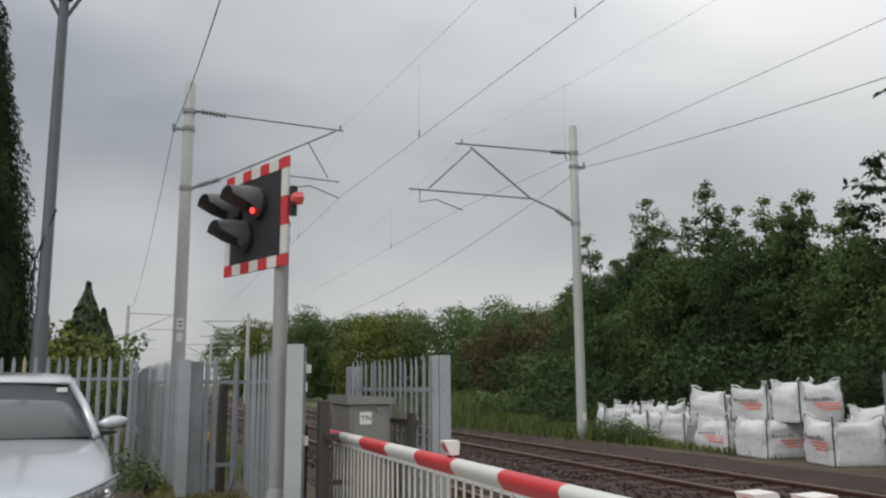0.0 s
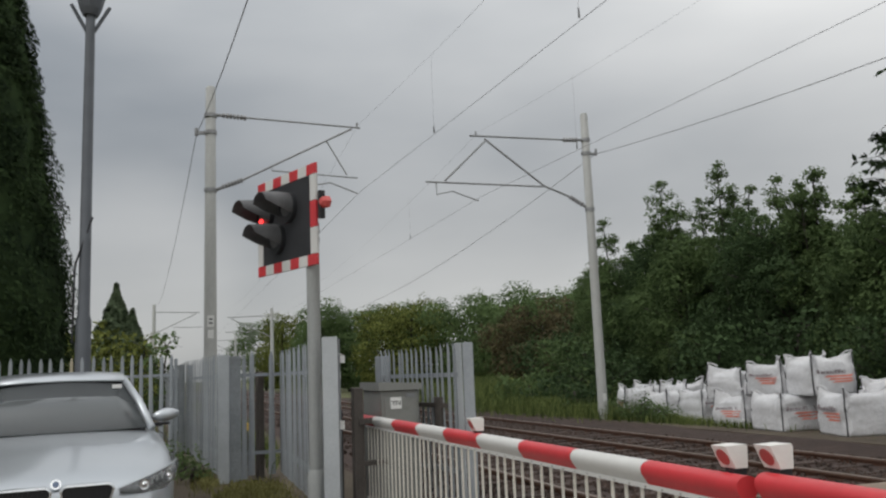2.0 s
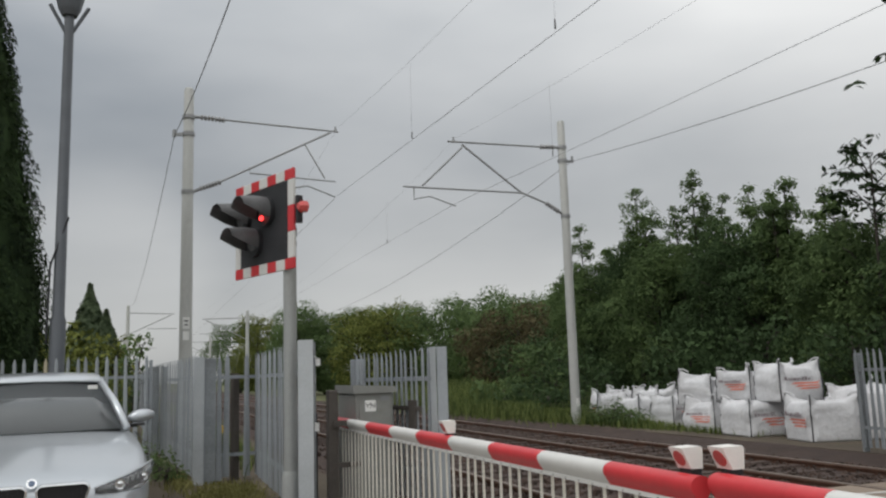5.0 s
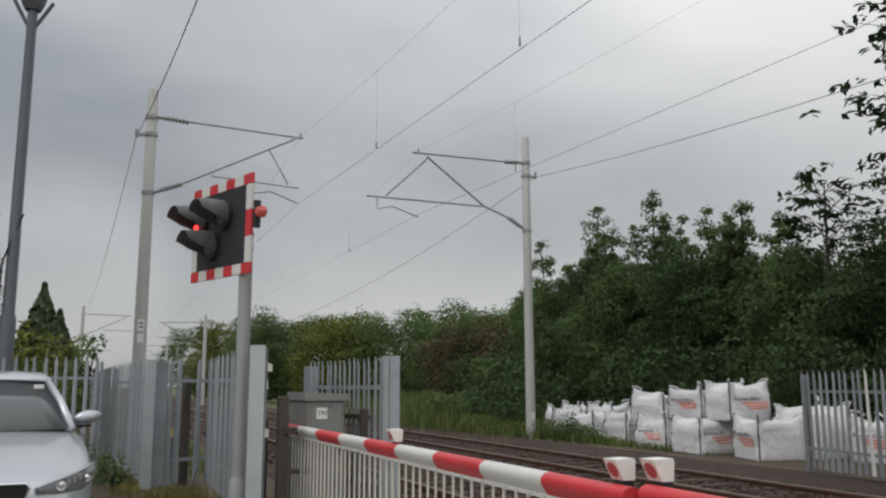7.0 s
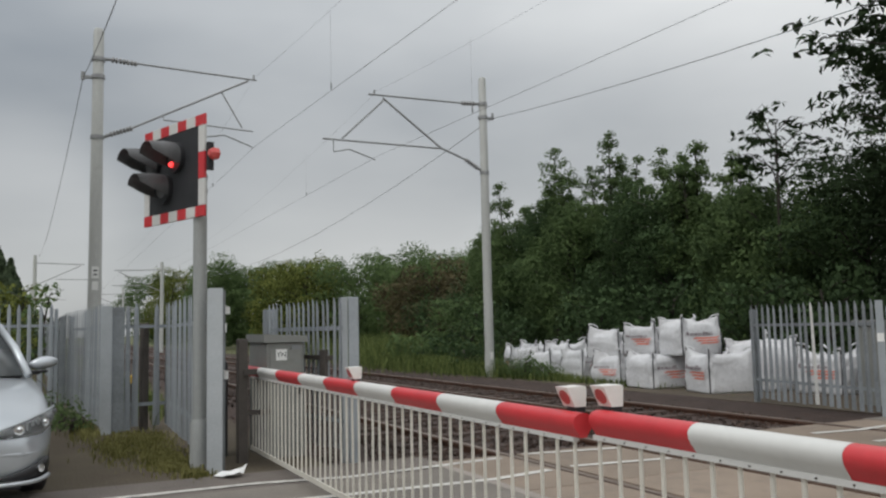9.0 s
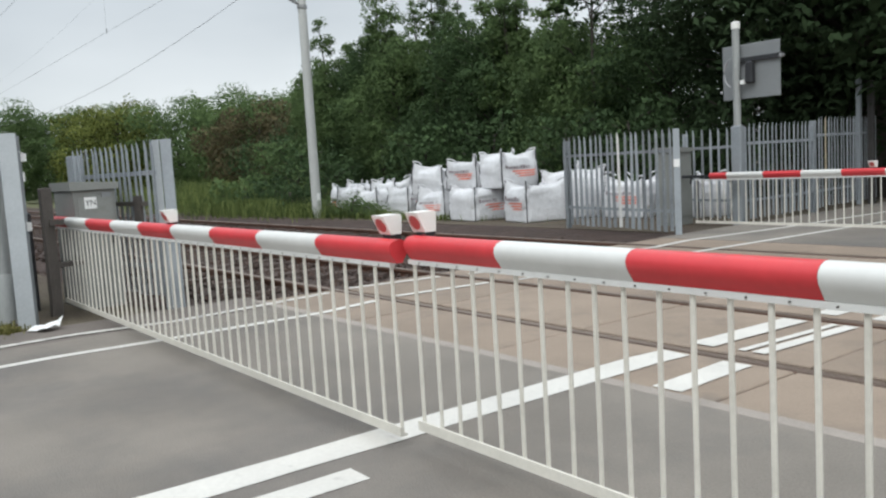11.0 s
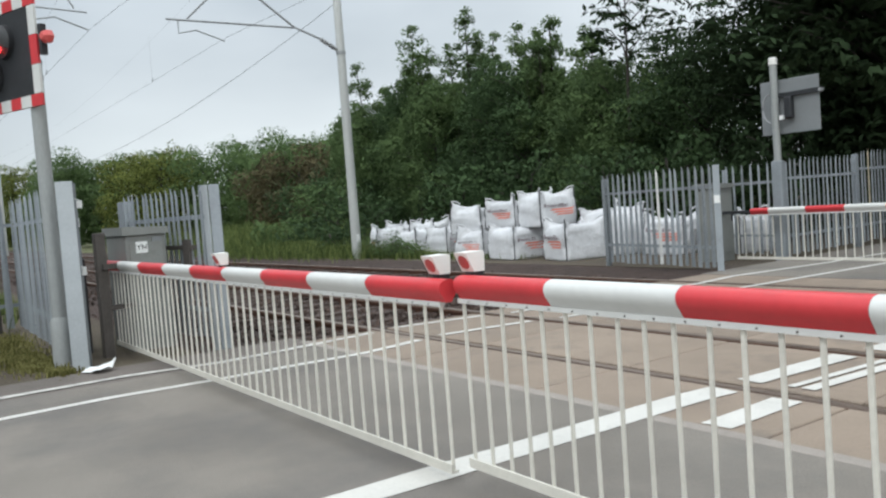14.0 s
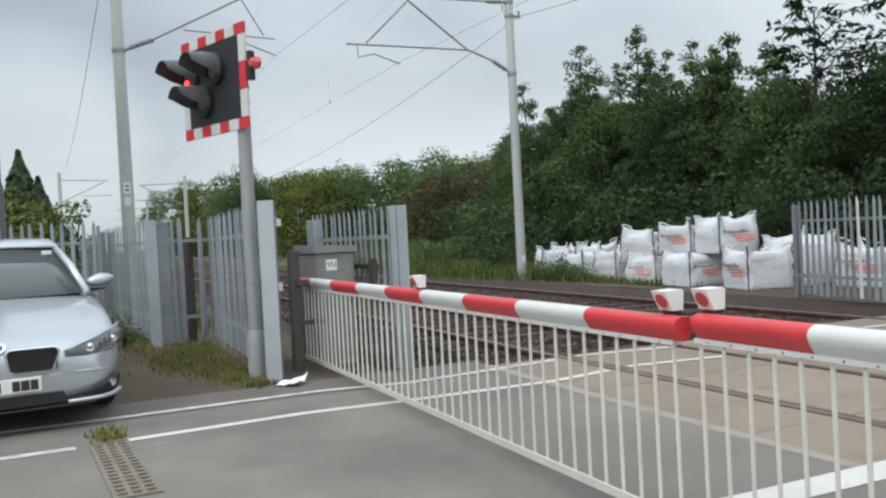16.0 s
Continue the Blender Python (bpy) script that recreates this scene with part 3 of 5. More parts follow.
part("post_face", Geo().box((0.0, -0.085, 0.81), (0.012, 0.155, 1.98), ch=0.003), M_GALVNEW, corner)
part("post_face", Geo().box((-0.03, 0.09, 0.80), (0.012, 0.165, 1.96), ch=0.003), M_GALVOLD, corner)
part("post_web", Geo().box((-0.06, 0.0, 0.80), (0.10, 0.02, 1.96)), M_GALVOLD, corner)
part("pale", pale_mesh(1.80, material=M_GALV, half=0.046), M_GALV, corner, at=pose(-0.05, 0.225, 0.0, 0, 0, 90))

# wing fence behind the barrier machine
wing = palisade((-10.5, 2.92), (-8.36, 3.25), "grey palisade wing fence behind the barrier machine", h=1.70, spacing=0.135, posts=(True, False), material=M_GALV, half=0.043)
part("end_plate", Geo().box((2.18, -0.01, 0.82), (0.15, 0.012, 1.84)), M_GALVNEW, wing, "broad flat end plate")
part("end_plate", Geo().box((2.29, 0.05, 0.82), (0.12, 0.012, 1.84), rz=0.7), M_GALV, wing, "broad flat end plate")
part("brace", Geo().box((1.5, -0.05, 1.06), (0.9, 0.03, 0.05)).box((1.75, -0.05, 0.9), (0.16, 0.05, 0.5)), M_BROWN, wing, "dark brown bracket")
part("fence_post", Geo().box((-0.05, -0.02, 0.75), (0.16, 0.05, 1.84), ch=0.008), M_GALV, wing)

# far side fences
palisade((-10.37, 11.45), (-7.42, 10.86), "grey palisade fence at the far side of the tracks", h=1.60, spacing=0.155, odd=(10,), odd_material=M_WHITE, posts=(True, False), material=M_GALVOLD, half=0.046)
g = Geo().prism([(-0.05, -0.05, 0), (0.05, -0.05, 0), (0.05, -0.04, 0), (-0.04, -0.04, 0), (-0.04, 0.05, 0), (-0.05, 0.05, 0)], (0, 0, -0.2), (0, 0, 1.62))
far_post = thing("fence_end_post", pose(-7.36, 10.84, 0, 0, 0, 20), "grey steel end post with a small white tag", "post")
part("post_face", g, M_GALV, far_post)
part("tag", Geo().box((0.0, -0.056, 1.1), (0.09, 0.008, 0.12)), M_LABEL, far_post, "small white tag")
palisade((-9.05, 13.25), (-7.75, 13.1), "short grey palisade panel behind the far barrier", h=1.60, spacing=0.17, material=M_GALVOLD)
palisade((-7.62, 13.05), (-7.70, 15.4), "pale grey palisade fence along the far road edge", h=1.64, spacing=0.14, material=M_GALV, half=0.042)
palisade((-7.72, 15.5), (-7.95, 18.3), "taller pale grey palisade fence with a yellowed pale", h=1.72, spacing=0.14, odd=(2,), material=M_GALV, half=0.042)
solid("gate_post", Geo().box((0, 0, 1.2), (0.09, 0.09, 2.7), ch=0.01), M_GALV, "slim pale grey post behind the far fence", "post", place=pose(-7.85, 17.4, 0))
solid("gate_post", Geo().box((0, 0, 1.18), (0.13, 0.10, 2.56), ch=0.015), M_DARKTIMBER, "dark timber post behind the far fence", "post", place=pose(-7.72, 17.65, 0))


# ---- barriers ----
def lamp_case(parent, place, label="white barrier lamp with a red lens"):
    """A hooded lamp on the boom; it looks along -y."""
    prof = [(0, -0.060, 0.103), (0, 0.040, 0.106), (0, 0.048, 0.094), (0, 0.042, 0.012), (0, -0.016, 0.012)]
    lamp = part("lamp", Geo().prism([(x, y, z) for x, y, z in prof], (-0.048, 0, 0), (0.048, 0, 0)), M_LAMPWHITE, parent, label, at=place)
    g = Geo()
    n = 16
    c, u, v = Vector((0, -0.038, 0.0575)), Vector((1, 0, 0)), Vector((0, -0.044, 0.091)).normalized()
    nrm = u.cross(v)
    if nrm.y > 0:
        nrm = -nrm
    ring = [c + (u * math.cos(6.2832 * k / n) + v * math.sin(6.2832 * k / n)) * 0.036 for k in range(n)]
    g.prism(ring, nrm * -0.01, nrm * 0.004)
    part("lens", g, M_REDLENS, lamp, "round red lens")
    part("stem", Geo().box((0, 0.02, 0.0), (0.06, 0.06, 0.05)), M_BLACK, lamp)
    return lamp


def boom_ring(x, hgt, dep):
    """Outline of the boom: rounded above, drawn in below to a narrow foot."""
    pts = [(x, dep / 2 * math.cos(a), hgt * (0.64 + 0.36 * math.sin(a))) for a in np.linspace(0, math.pi, 10)]
    side = [(0.93, 0.47), (0.72, 0.30), (0.46, 0.13)]
    pts += [(x, -dep / 2 * f, hgt * z) for f, z in side]
    pts += [(x, -0.016, 0.0), (x, 0.016, 0.0)]
    pts += [(x, dep / 2 * f, hgt * z) for f, z in side[::-1]]
    return pts


def barrier(name, place, cuts, first, top, low, label, lamps, bars_from, bars_to, hgt=0.108, dep=0.105, spacing=0.136):
    """A lowered barrier: boom in striped sections, a hanging fence of bars and its rails. Built along x."""
    b = thing(name, place, label, "barrier", "level crossing barriers")
    red = first
    for x0, x1 in zip(cuts, cuts[1:]):
        g = Geo()
        g.grid([boom_ring(x0 + 0.001, hgt, dep), boom_ring(x1 - 0.001, hgt, dep)], closed=True)
        g.f += [tuple(range(18))[::-1], tuple(range(18, 36))]
        part("boom_section", g, M_RED if red else M_WHITE, b, "red striped section" if red else "white striped section", smooth=True, at=pose(0, 0, top - hgt))
        red = not red
    a, c = bars_from, bars_to
    part("skirt_rail", Geo().prism([(0, -0.019, 0), (0, 0.012, 0), (0, 0.012, 0.021), (0, -0.019, 0.021)], (a, 0, top - hgt - 0.022), (c, 0, top - hgt - 0.022)), M_WHITE, b)
    part("skirt_rail", Geo().prism([(0, -0.02, 0), (0, 0.02, 0), (0, 0.02, 0.012), (0, -0.008, 0.012), (0, -0.008, 0.045), (0, -0.02, 0.045)], (a, 0, low), (c, 0, low)), M_BAR, b)
    n = int((c - a) / spacing)
    hb = top - hgt - 0.02 - low
    bar = Geo().box((0, 0, hb / 2), (0.017, 0.014, hb), ch=0.003).mesh("bar", M_BAR)
    bolt = Geo().tube([(0, -0.019, 0), (0, -0.025, 0)], 0.0032, 6).mesh("bolt", M_BROWN)
    for k in range(n + 1):
        x = a + 0.02 + k * (c - a - 0.04) / n
        part("bar", bar, M_BAR, b, at=pose(x, 0.004, low, noise.noise((k * 7.1, a, 0)) * 0.6, noise.noise((k * 3.7, a, 2)) * 0.9, 0))
        part("bolt", bolt, M_ARM, b, at=pose(x + spacing / 2, 0.0, top - hgt - 0.012))
    for x, y in lamps:
        lamp_case(b, pose(x, y, top))
    return b


left = barrier("barrier", (0, 2.35, 0), [-9.2, -8.57, -7.72, -6.89, -6.11, -5.35, -4.60, -3.88, -3.16, -2.46], True, 0.985, 0.055,
               "lowered red and white crossing barrier with a white bar skirt", [(-5.48, 0.0), (-2.63, 0.06)], -8.98, -2.515, spacing=0.142)
right = barrier("barrier", (0, 2.4, 0), [-2.42, -1.80, -1.14, -0.49, 0.16, 0.81, 1.46, 2.11, 2.76, 3.5], True, 1.0, 0.095,
                "lowered red and white crossing barrier meeting its pair", [(-2.41, 0.05)], -2.438, 3.3)
far = barrier("barrier", (0, 12.55, 0), [-7.99, -7.65, -6.98, -6.33, -5.69, -5.05, -4.42, -3.78, -3.14, -2.5], True, 0.87, 0.0,
              "lowered red and white barrier at the far side of the crossing", [(-5.24, 0.0)], -8.3, -2.5)
far_pair = barrier("barrier", (0, 12.55, 0), [-2.44, -1.8, -1.15, -0.5, 0.15, 0.8, 1.45, 2.1, 2.75, 3.5], True, 0.87, 0.0,
        "lowered red and white barrier meeting its pair at the far side", [(-2.38, 0.0)], -2.44, 3.3)
for b, x in ((left, -9.25), (far, -8.05), (right, 3.62), (far_pair, 3.62)):
    z = 0.93 if b in (left, right) else 0.81
    part("pivot_arm", Geo().box((x - (0.35 if b is far else 0.12), 0.0, z), (0.85 if b is far else 0.42, 0.05, 0.05)), M_BLACK, b, "dark steel pivot arm")


# ---- barrier machines ----
def machine(place, label, w=0.54, d=0.86):
    """A floor-standing barrier machine: case, sloping lid, door and side post."""
    m = thing("barrier_machine", place, label, "cabinet", "barrier machines")
    part("case", Geo().box((0, 0, 0.60), (d, w, 1.3), ch=0.012), M_CAB, m)
    part("lid", Geo().prism([(d / 2 + 0.04, -w / 2 - 0.03, 1.25), (d / 2 + 0.04, w / 2 + 0.03, 1.25), (d / 2 + 0.04, w / 2 + 0.03, 1.32), (d / 2 + 0.04, -w / 2 - 0.03, 1.345)], (0, 0, 0), (-d - 0.08, 0, 0)), M_CAB, m, "shallow sloping lid")
    part("door", Geo().box((d / 2 + 0.006, 0.0, 0.64), (0.014, w - 0.08, 1.06), ch=0.004), M_CAB, m)
    part("handle", Geo().box((d / 2 + 0.022, w / 2 - 0.07, 0.72), (0.03, 0.025, 0.12)), M_BLACK, m, "black handle")
    return m


near_machine = machine((-9.16, 2.67, 0), "grey-green barrier machine cabinet with a white plate lettered YN", 0.44)
plate = part("plate", Geo().box((0.447, -0.05, 1.11), (0.008, 0.125, 0.125)), M_LABEL, near_machine, "white plate with black letters")
txt = bpy.data.curves.new("letters", "FONT")
txt.body, txt.size, txt.extrude, txt.align_x, txt.align_y = "YN", 0.080, 0.0008, "CENTER", "CENTER"
txt.materials.append(M_INK)
letters = new("letters", txt)
letters.parent = plate
letters.matrix_basis = pose(0.4535, -0.05, 1.11, 90, 0, 90)
part("notice", Geo().box((0.447, 0.12, 1.19), (0.006, 0.10, 0.05)), M_SIGNGREY, near_machine, "pale notice strip")
post = thing("barrier_pivot_post", (-8.62, 2.16, 0), "rusty dark brown steel post beside the barrier machine", "post")
part("upright", Geo().box((0, 0, 0.6), (0.12, 0.11, 1.4), ch=0.01), M_BROWN, post)
part("bracket", Geo().box((0.06, 0.15, 0.94), (0.08, 0.30, 0.06)), M_BROWN, post)
part("bracket", Geo().box((0.04, 0.16, 0.50), (0.05, 0.30, 0.05)), M_BROWN, post)
machine((-8.78, 12.6, 0), "grey barrier machine behind the far barrier", 0.5, 0.40)
machine((3.9, 2.45, 0), "grey barrier machine at the barrier's end")
machine((3.9, 12.7, 0), "grey barrier machine beside the far barrier")
# equipment behind the end post
eq = thing("equipment_case", (-9.35, 1.98, 0), "dark equipment case with small white labels beside the fence", "cabinet")
part("case", Geo().box((0, 0, 0.5), (0.4, 0.26, 1.1), ch=0.02), M_BLACK, eq)
part("label", Geo().box((0.203, -0.03, 0.75), (0.006, 0.05, 0.09)), M_LABEL, eq, "white label")
part("pole", Geo().tube([(0.1, 0.08, 0), (0.1, 0.08, 1.5)], 0.025, 8), M_BROWN, eq)
part("label", Geo().box((0.13, 0.08, 1.43), (0.012, 0.09, 0.10)), M_LABEL, eq, "white label")


# ---- road signal ----
SIG_YAW = 21.5      # the board's own x runs to its outer corner
signal = thing("road_signal", pose(-8.58, 1.70, 0), "flashing road signal with red and white border on grey post", "traffic signal")
part("post", Geo().tube([(0, 0, -0.2), (0, 0, 3.1)], 0.072, 14), M_POSTGREY, signal, smooth=True)
part("post_foot", Geo().tube([(0, 0, -0.2), (0, 0, 0.42), (0, 0, 0.47)], [0.10, 0.095, 0.075], 14), M_POSTGREY, signal, smooth=True)
# the board is built flat in x (across) and z, facing -y, then turned
BW, BH = 1.31, 1.11
B_AT = pose(-0.36, -0.225, 2.61, 0, 0, SIG_YAW)
board = part("backboard", Geo().box((0, 0, BH / 2), (BW - 0.12, 0.022, BH - 0.12)), M_BLACK, signal, "matt black backboard", at=B_AT)
br = 0.062
nx = 7
sq = []
for k in range(nx):
    w = BW / nx
    sq += [(-BW / 2 + w * (k + 0.5), 0.06, w, 0.12, k % 2 == 0), (-BW / 2 + w * (k + 0.5), BH - 0.06, w, 0.12, k % 2 == 0)]
side_h = (BH - 0.24) / 3
for k in range(3):
    for x in (-BW / 2 + br, BW / 2 - br):
        sq.append((x, 0.12 + side_h * (k + 0.5), 2 * br, side_h, k == 1))
for x, z, w, h, is_red in sq:
    part("border_panel", Geo().box((x, -0.004, z), (w - 0.003, 0.03, h - 0.003), ch=0.003), M_RED if is_red else M_WHITE, board)


def hood(parent, x, z, r=0.165, length=0.335):
    """A lamp unit with its long cowl, open below."""
    unit = part("lamp_unit", Geo().tube([(x, -0.01, z), (x, -0.06, z)], r * 1.05, 20), M_BLACK, parent, smooth=True)
    g, rows = Geo(), []
    for y, cut, rr in ((-0.05, 2.15, r), (-0.05 - length * 0.45, 1.85, r * 1.0), (-0.05 - length, 1.25, r * 0.97)):
        rows.append([(x + rr * math.sin(a), y, z + rr * math.cos(a) - (0.02 if y < -0.3 else 0)) for a in np.linspace(-cut, cut, 15)])
    inner = [[(x + (p[0] - x) * 0.95, p[1], z + (p[2] - z) * 0.95) for p in row] for row in rows]
    g.grid(rows)
    g.grid(inner)
    n = 15
    for k in range(n - 1):
        g.f.append((2 * n + k, 2 * n + k + 1, 5 * n + k + 1, 5 * n + k))
    for i in range(2):
        for e in (0, n - 1):
            g.f.append((i * n + e, (i + 1) * n + e, (i + 4) * n + e, (i + 3) * n + e))
    part("cowl", g, M_HOOD, unit, "long weathered black cowl", smooth=True)
    return unit


def lens_dome(x, z, r, y0, bulge):
    g, rows = Geo(), []
    for k in range(5):
        a = k / 4 * math.pi / 2
        rows.append([(x + r * math.cos(a) * math.cos(b), y0 - bulge * math.sin(a), z + r * math.cos(a) * math.sin(b)) for b in np.linspace(0, 2 * math.pi, 19)[:-1]])
    return g.grid(rows, closed=True)


LAMP_Z = 0.71
flashers = []
for x in (-0.44, 0.08):
    unit = hood(board, x, LAMP_Z)
    part("lens", lens_dome(x, LAMP_Z, 0.105, -0.061, 0.012), M_HOOD, unit, "dark unlit lens", smooth=True)
    flashers.append(part("lamp_element", lens_dome(x, LAMP_Z - 0.085, 0.032, -0.05, 0.036), M_REDGLOW, board, "glowing red lamp", smooth=True))
amber = hood(board, -0.18, 0.39)
part("lens", lens_dome(-0.18, 0.39, 0.105, -0.061, 0.02), M_HOOD, amber, "dark unlit lens", smooth=True)
# small red repeater at the board's edge
rep = part("repeater_lamp", Geo().tube([(0.75, 0.08, 0.66), (0.75, 0.02, 0.66), (0.75, -0.02, 0.66)], [0.066, 0.066, 0.035], 6), M_REDPINK, board, "small faded red side lamp")
part("bracket", Geo().box((0.69, 0.03, 0.64), (0.05, 0.06, 0.3)), M_BLACK, rep)
part("clamp", Geo().box((0.40, 0.07, 0.3), (0.16, 0.12, 0.05)), M_ARM, board)
part("clamp", Geo().box((0.40, 0.07, 0.45), (0.16, 0.12, 0.05)), M_ARM, board)

# the far signal seen from behind
fs = thing("road_signal", pose(-7.62, 12.82, 0), "back of a grey signal board on a slim post", "traffic signal")
part("post", Geo().tube([(0, 0, -0.2), (0, 0, 3.26)], 0.06, 12), M_POSTGREY, fs, smooth=True)
part("post_sleeve", Geo().box((0, 0, 0.72), (0.19, 0.15, 1.84), ch=0.02), M_GALV, fs, "wide grey lower sleeve")
part("post_cap", Geo().tube([(0, 0, 3.24), (0, 0, 3.34), (0, 0, 3.36)], [0.072, 0.072, 0.05], 12), M_LAMPWHITE, fs, "white cap", smooth=True)
fb = part("backboard", Geo().box((0.21, 0.10, 2.53), (1.06, 0.02, 0.9), ch=0.006), M_SIGNGREY, fs, "plain grey aluminium back")
part("clamp_bar", Geo().box((0.40, 0.06, 2.72), (0.84, 0.05, 0.07)), M_BLACK, fs, "dark clamp bar")
part("lamp_case", Geo().box((0.24, 0.02, 2.50), (0.13, 0.12, 0.36), ch=0.02), M_BLACK, fs, "dark lamp back")
part("junction_box", Geo().box((0.13, -0.02, 2.35), (0.07, 0.05, 0.07)), M_LABEL, fs, "small white box")
part("bolt", Geo().tube([(0.80, 0.0, 2.71), (0.80, 0.08, 2.71)], 0.03, 8), M_ARM, fs)
part("cable", Geo().tube([(-0.06 - 0.16 * math.sin(a), -0.02, 2.52 + 0.24 * math.cos(a)) for a in np.linspace(0.1, 3.0, 14)], 0.014, 6), M_ARM, fs, "looped grey cable", smooth=True)


# ---- overhead line ----
def ribbed(g, p, q, n=7, r=0.075, core=0.03):
    """An insulator: sheds along a core."""
    p, q = Vector(p), Vector(q)
    pts, rad = [], []
    for k in range(n):
        for f, rr in ((0.0, core), (0.3, r), (0.7, r), (0.95, core)):
            pts.append(p.lerp(q, (k + f) / n))
            rad.append(rr)
    return g.tube(pts, rad, 10)


def mast_left(x, y):
    m = thing("catenary_mast", (x, y, 0), "tall pale grey round railway mast with steel cantilever arms", "mast", "overhead line masts")
    part("pole", Geo().tube([(0, 0, -0.3), (0, 0, 4), (0, 0, 9.2), (0, 0, 9.28)], [0.175, 0.155, 0.13, 0.10], 14), M_MAST, m, smooth=True)
    for z in (8.47, 8.0, 6.42):
        part("band", Geo().tube([(0, 0, z - 0.05), (0, 0, z + 0.05)], 0.165, 14), M_ARM, m)
    part("insulator", ribbed(Geo(), (0, 0.3, 8.5), (0, 0.95, 8.46)), M_INSUL, m, smooth=True)
    part("top_arm", Geo().tube([(0, 0.12, 8.5), (0, 0.35, 8.5)], 0.045, 8).tube([(0, 0.9, 8.47), (0, 4.08, 8.36)], 0.026, 8).box((0, 4.0, 8.42), (0.05, 0.05, 0.16)), M_ARM, m, smooth=True)
    part("insulator", ribbed(Geo(), (0, 0.3, 6.52), (0, 0.85, 6.74)), M_INSUL, m, smooth=True)
    part("diagonal_arm", Geo().tube([(0, 0.1, 6.42), (0, 0.35, 6.54)], 0.045, 8).tube([(0, 0.8, 6.72), (0, 3.85, 8.32)], 0.028, 8), M_ARM, m, smooth=True)
    part("strut", Geo().tube([(0, 3.12, 7.93), (0, 3.68, 6.98)], 0.020, 8), M_ARM, m)
    part("register_arm", Geo().tube([(0, 1.6, 7.18), (0, 1.62, 7.02), (0, 3.98, 6.90)], 0.020, 8), M_ARM, m)
    part("steady_arm", Geo().tube([(0, 2.55, 6.62), (0, 3.2, 6.74), (0, 3.97, 6.46)], 0.020, 8), M_ARM, m)
    part("feeder_bracket", Geo().box((0, -0.14, 7.98), (0.06, 0.5, 0.08)).tube([(0, -0.36, 7.9), (0, -0.36, 8.1)], 0.05, 8), M_ARM, m)
    return m


def mast_right(x, y):
    m = thing("catenary_mast", (x, y, 0), "slim cream-grey railway mast with a cantilever over the far track", "mast", "overhead line masts")
    part("pole", Geo().tube([(0, 0, -0.3), (0, 0, 4), (0, 0, 8.64), (0, 0, 8.70)], [0.135, 0.125, 0.11, 0.09], 14), M_MAST, m, smooth=True)
    for z in (7.9, 7.5, 5.85):
        part("band", Geo().tube([(0, 0, z - 0.05), (0, 0, z + 0.05)], 0.135, 14), M_ARM, m)
    part("insulator", ribbed(Geo(), (0, -0.25, 7.9), (0, -0.72, 7.88), 5, 0.07), M_INSUL, m, smooth=True)
    part("top_arm", Geo().tube([(0, 0, 7.9), (0, -0.3, 7.9)], 0.04, 8).tube([(0, -0.7, 7.88), (0, -3.58, 7.85)], 0.028, 8).box((0, -3.4, 7.92), (0.04, 0.04, 0.12)), M_ARM, m)
    part("insulator", ribbed(Geo(), (0, -0.2, 5.98), (0, -0.62, 6.22), 5, 0.07), M_INSUL, m, smooth=True)
    part("diagonal_arm", Geo().tube([(0, 0, 5.86), (0, -0.25, 6.0)], 0.04, 8).tube([(0, -0.58, 6.2), (0, -1.4, 6.5), (0, -3.15, 7.78)], 0.03, 8), M_ARM, m)
    part("strut", Geo().tube([(0, -3.15, 7.70), (0, -4.35, 6.55)], 0.026, 8), M_ARM, m)
    part("register_arm", Geo().tube([(0, -1.4, 6.48), (0, -4.9, 6.5)], 0.026, 8), M_ARM, m)
    part("steady_arm", Geo().tube([(0, -4.6, 6.48), (0, -4.6, 6.16), (0, -4.15, 6.26), (0, -3.4, 6.02)], 0.018, 8), M_ARM, m)
    part("feeder_bracket", Geo().box((0, 0.1, 7.5), (0.06, 0.5, 0.07)).box((0, 0.32, 7.56), (0.05, 0.05, 0.2)), M_ARM, m)
    part("number_plate", Geo().box((0.14, 0, 0.55), (0.01, 0.1, 0.22)), M_LABEL, m, "small pale plate")
    return m


ml = mast_left(-22.0, 1.29)
part("number_plate", Geo().box((0.155, 0.0, 2.95), (0.012, 0.17, 0.30)).box((0.155, 0.0, 2.62), (0.012, 0.15, 0.22)), M_LABEL, ml, "white number plate")
for z in (3.0, 2.90):
    part("plate_mark", Geo().box((0.163, 0, z), (0.006, 0.09, 0.035)), M_INK, ml, "dark bar on the plate")
mast_right(-20.5, 11.70)
for x, y, s, h in ((-72, -0.7, 1, 7.8), (-70, 8.6, -1, 7.2), (-112, -1.5, 1, 7.8), (-112, 8.9, -1, 7.2)):
    m = thing("catenary_mast", (x, y, 0), "distant pale railway mast with a cantilever", "mast", "overhead line masts")
    part("pole", Geo().tube([(0, 0, -0.3), (0, 0, h)], [0.17, 0.13], 8), M_MAST, m)
    part("top_arm", Geo().tube([(0, 0, h - 0.6), (0, s * 3.6, h - 0.7)], 0.04, 6), M_ARM, m)
    part("diagonal_arm", Geo().tube([(0, 0, h - 2.4), (0, s * 3.3, h - 0.8)], 0.04, 6), M_ARM, m)
    part("register_arm", Geo().tube([(0, s * 1.5, h - 1.9), (0, s * 3.8, h - 1.9)], 0.03, 6), M_ARM, m)


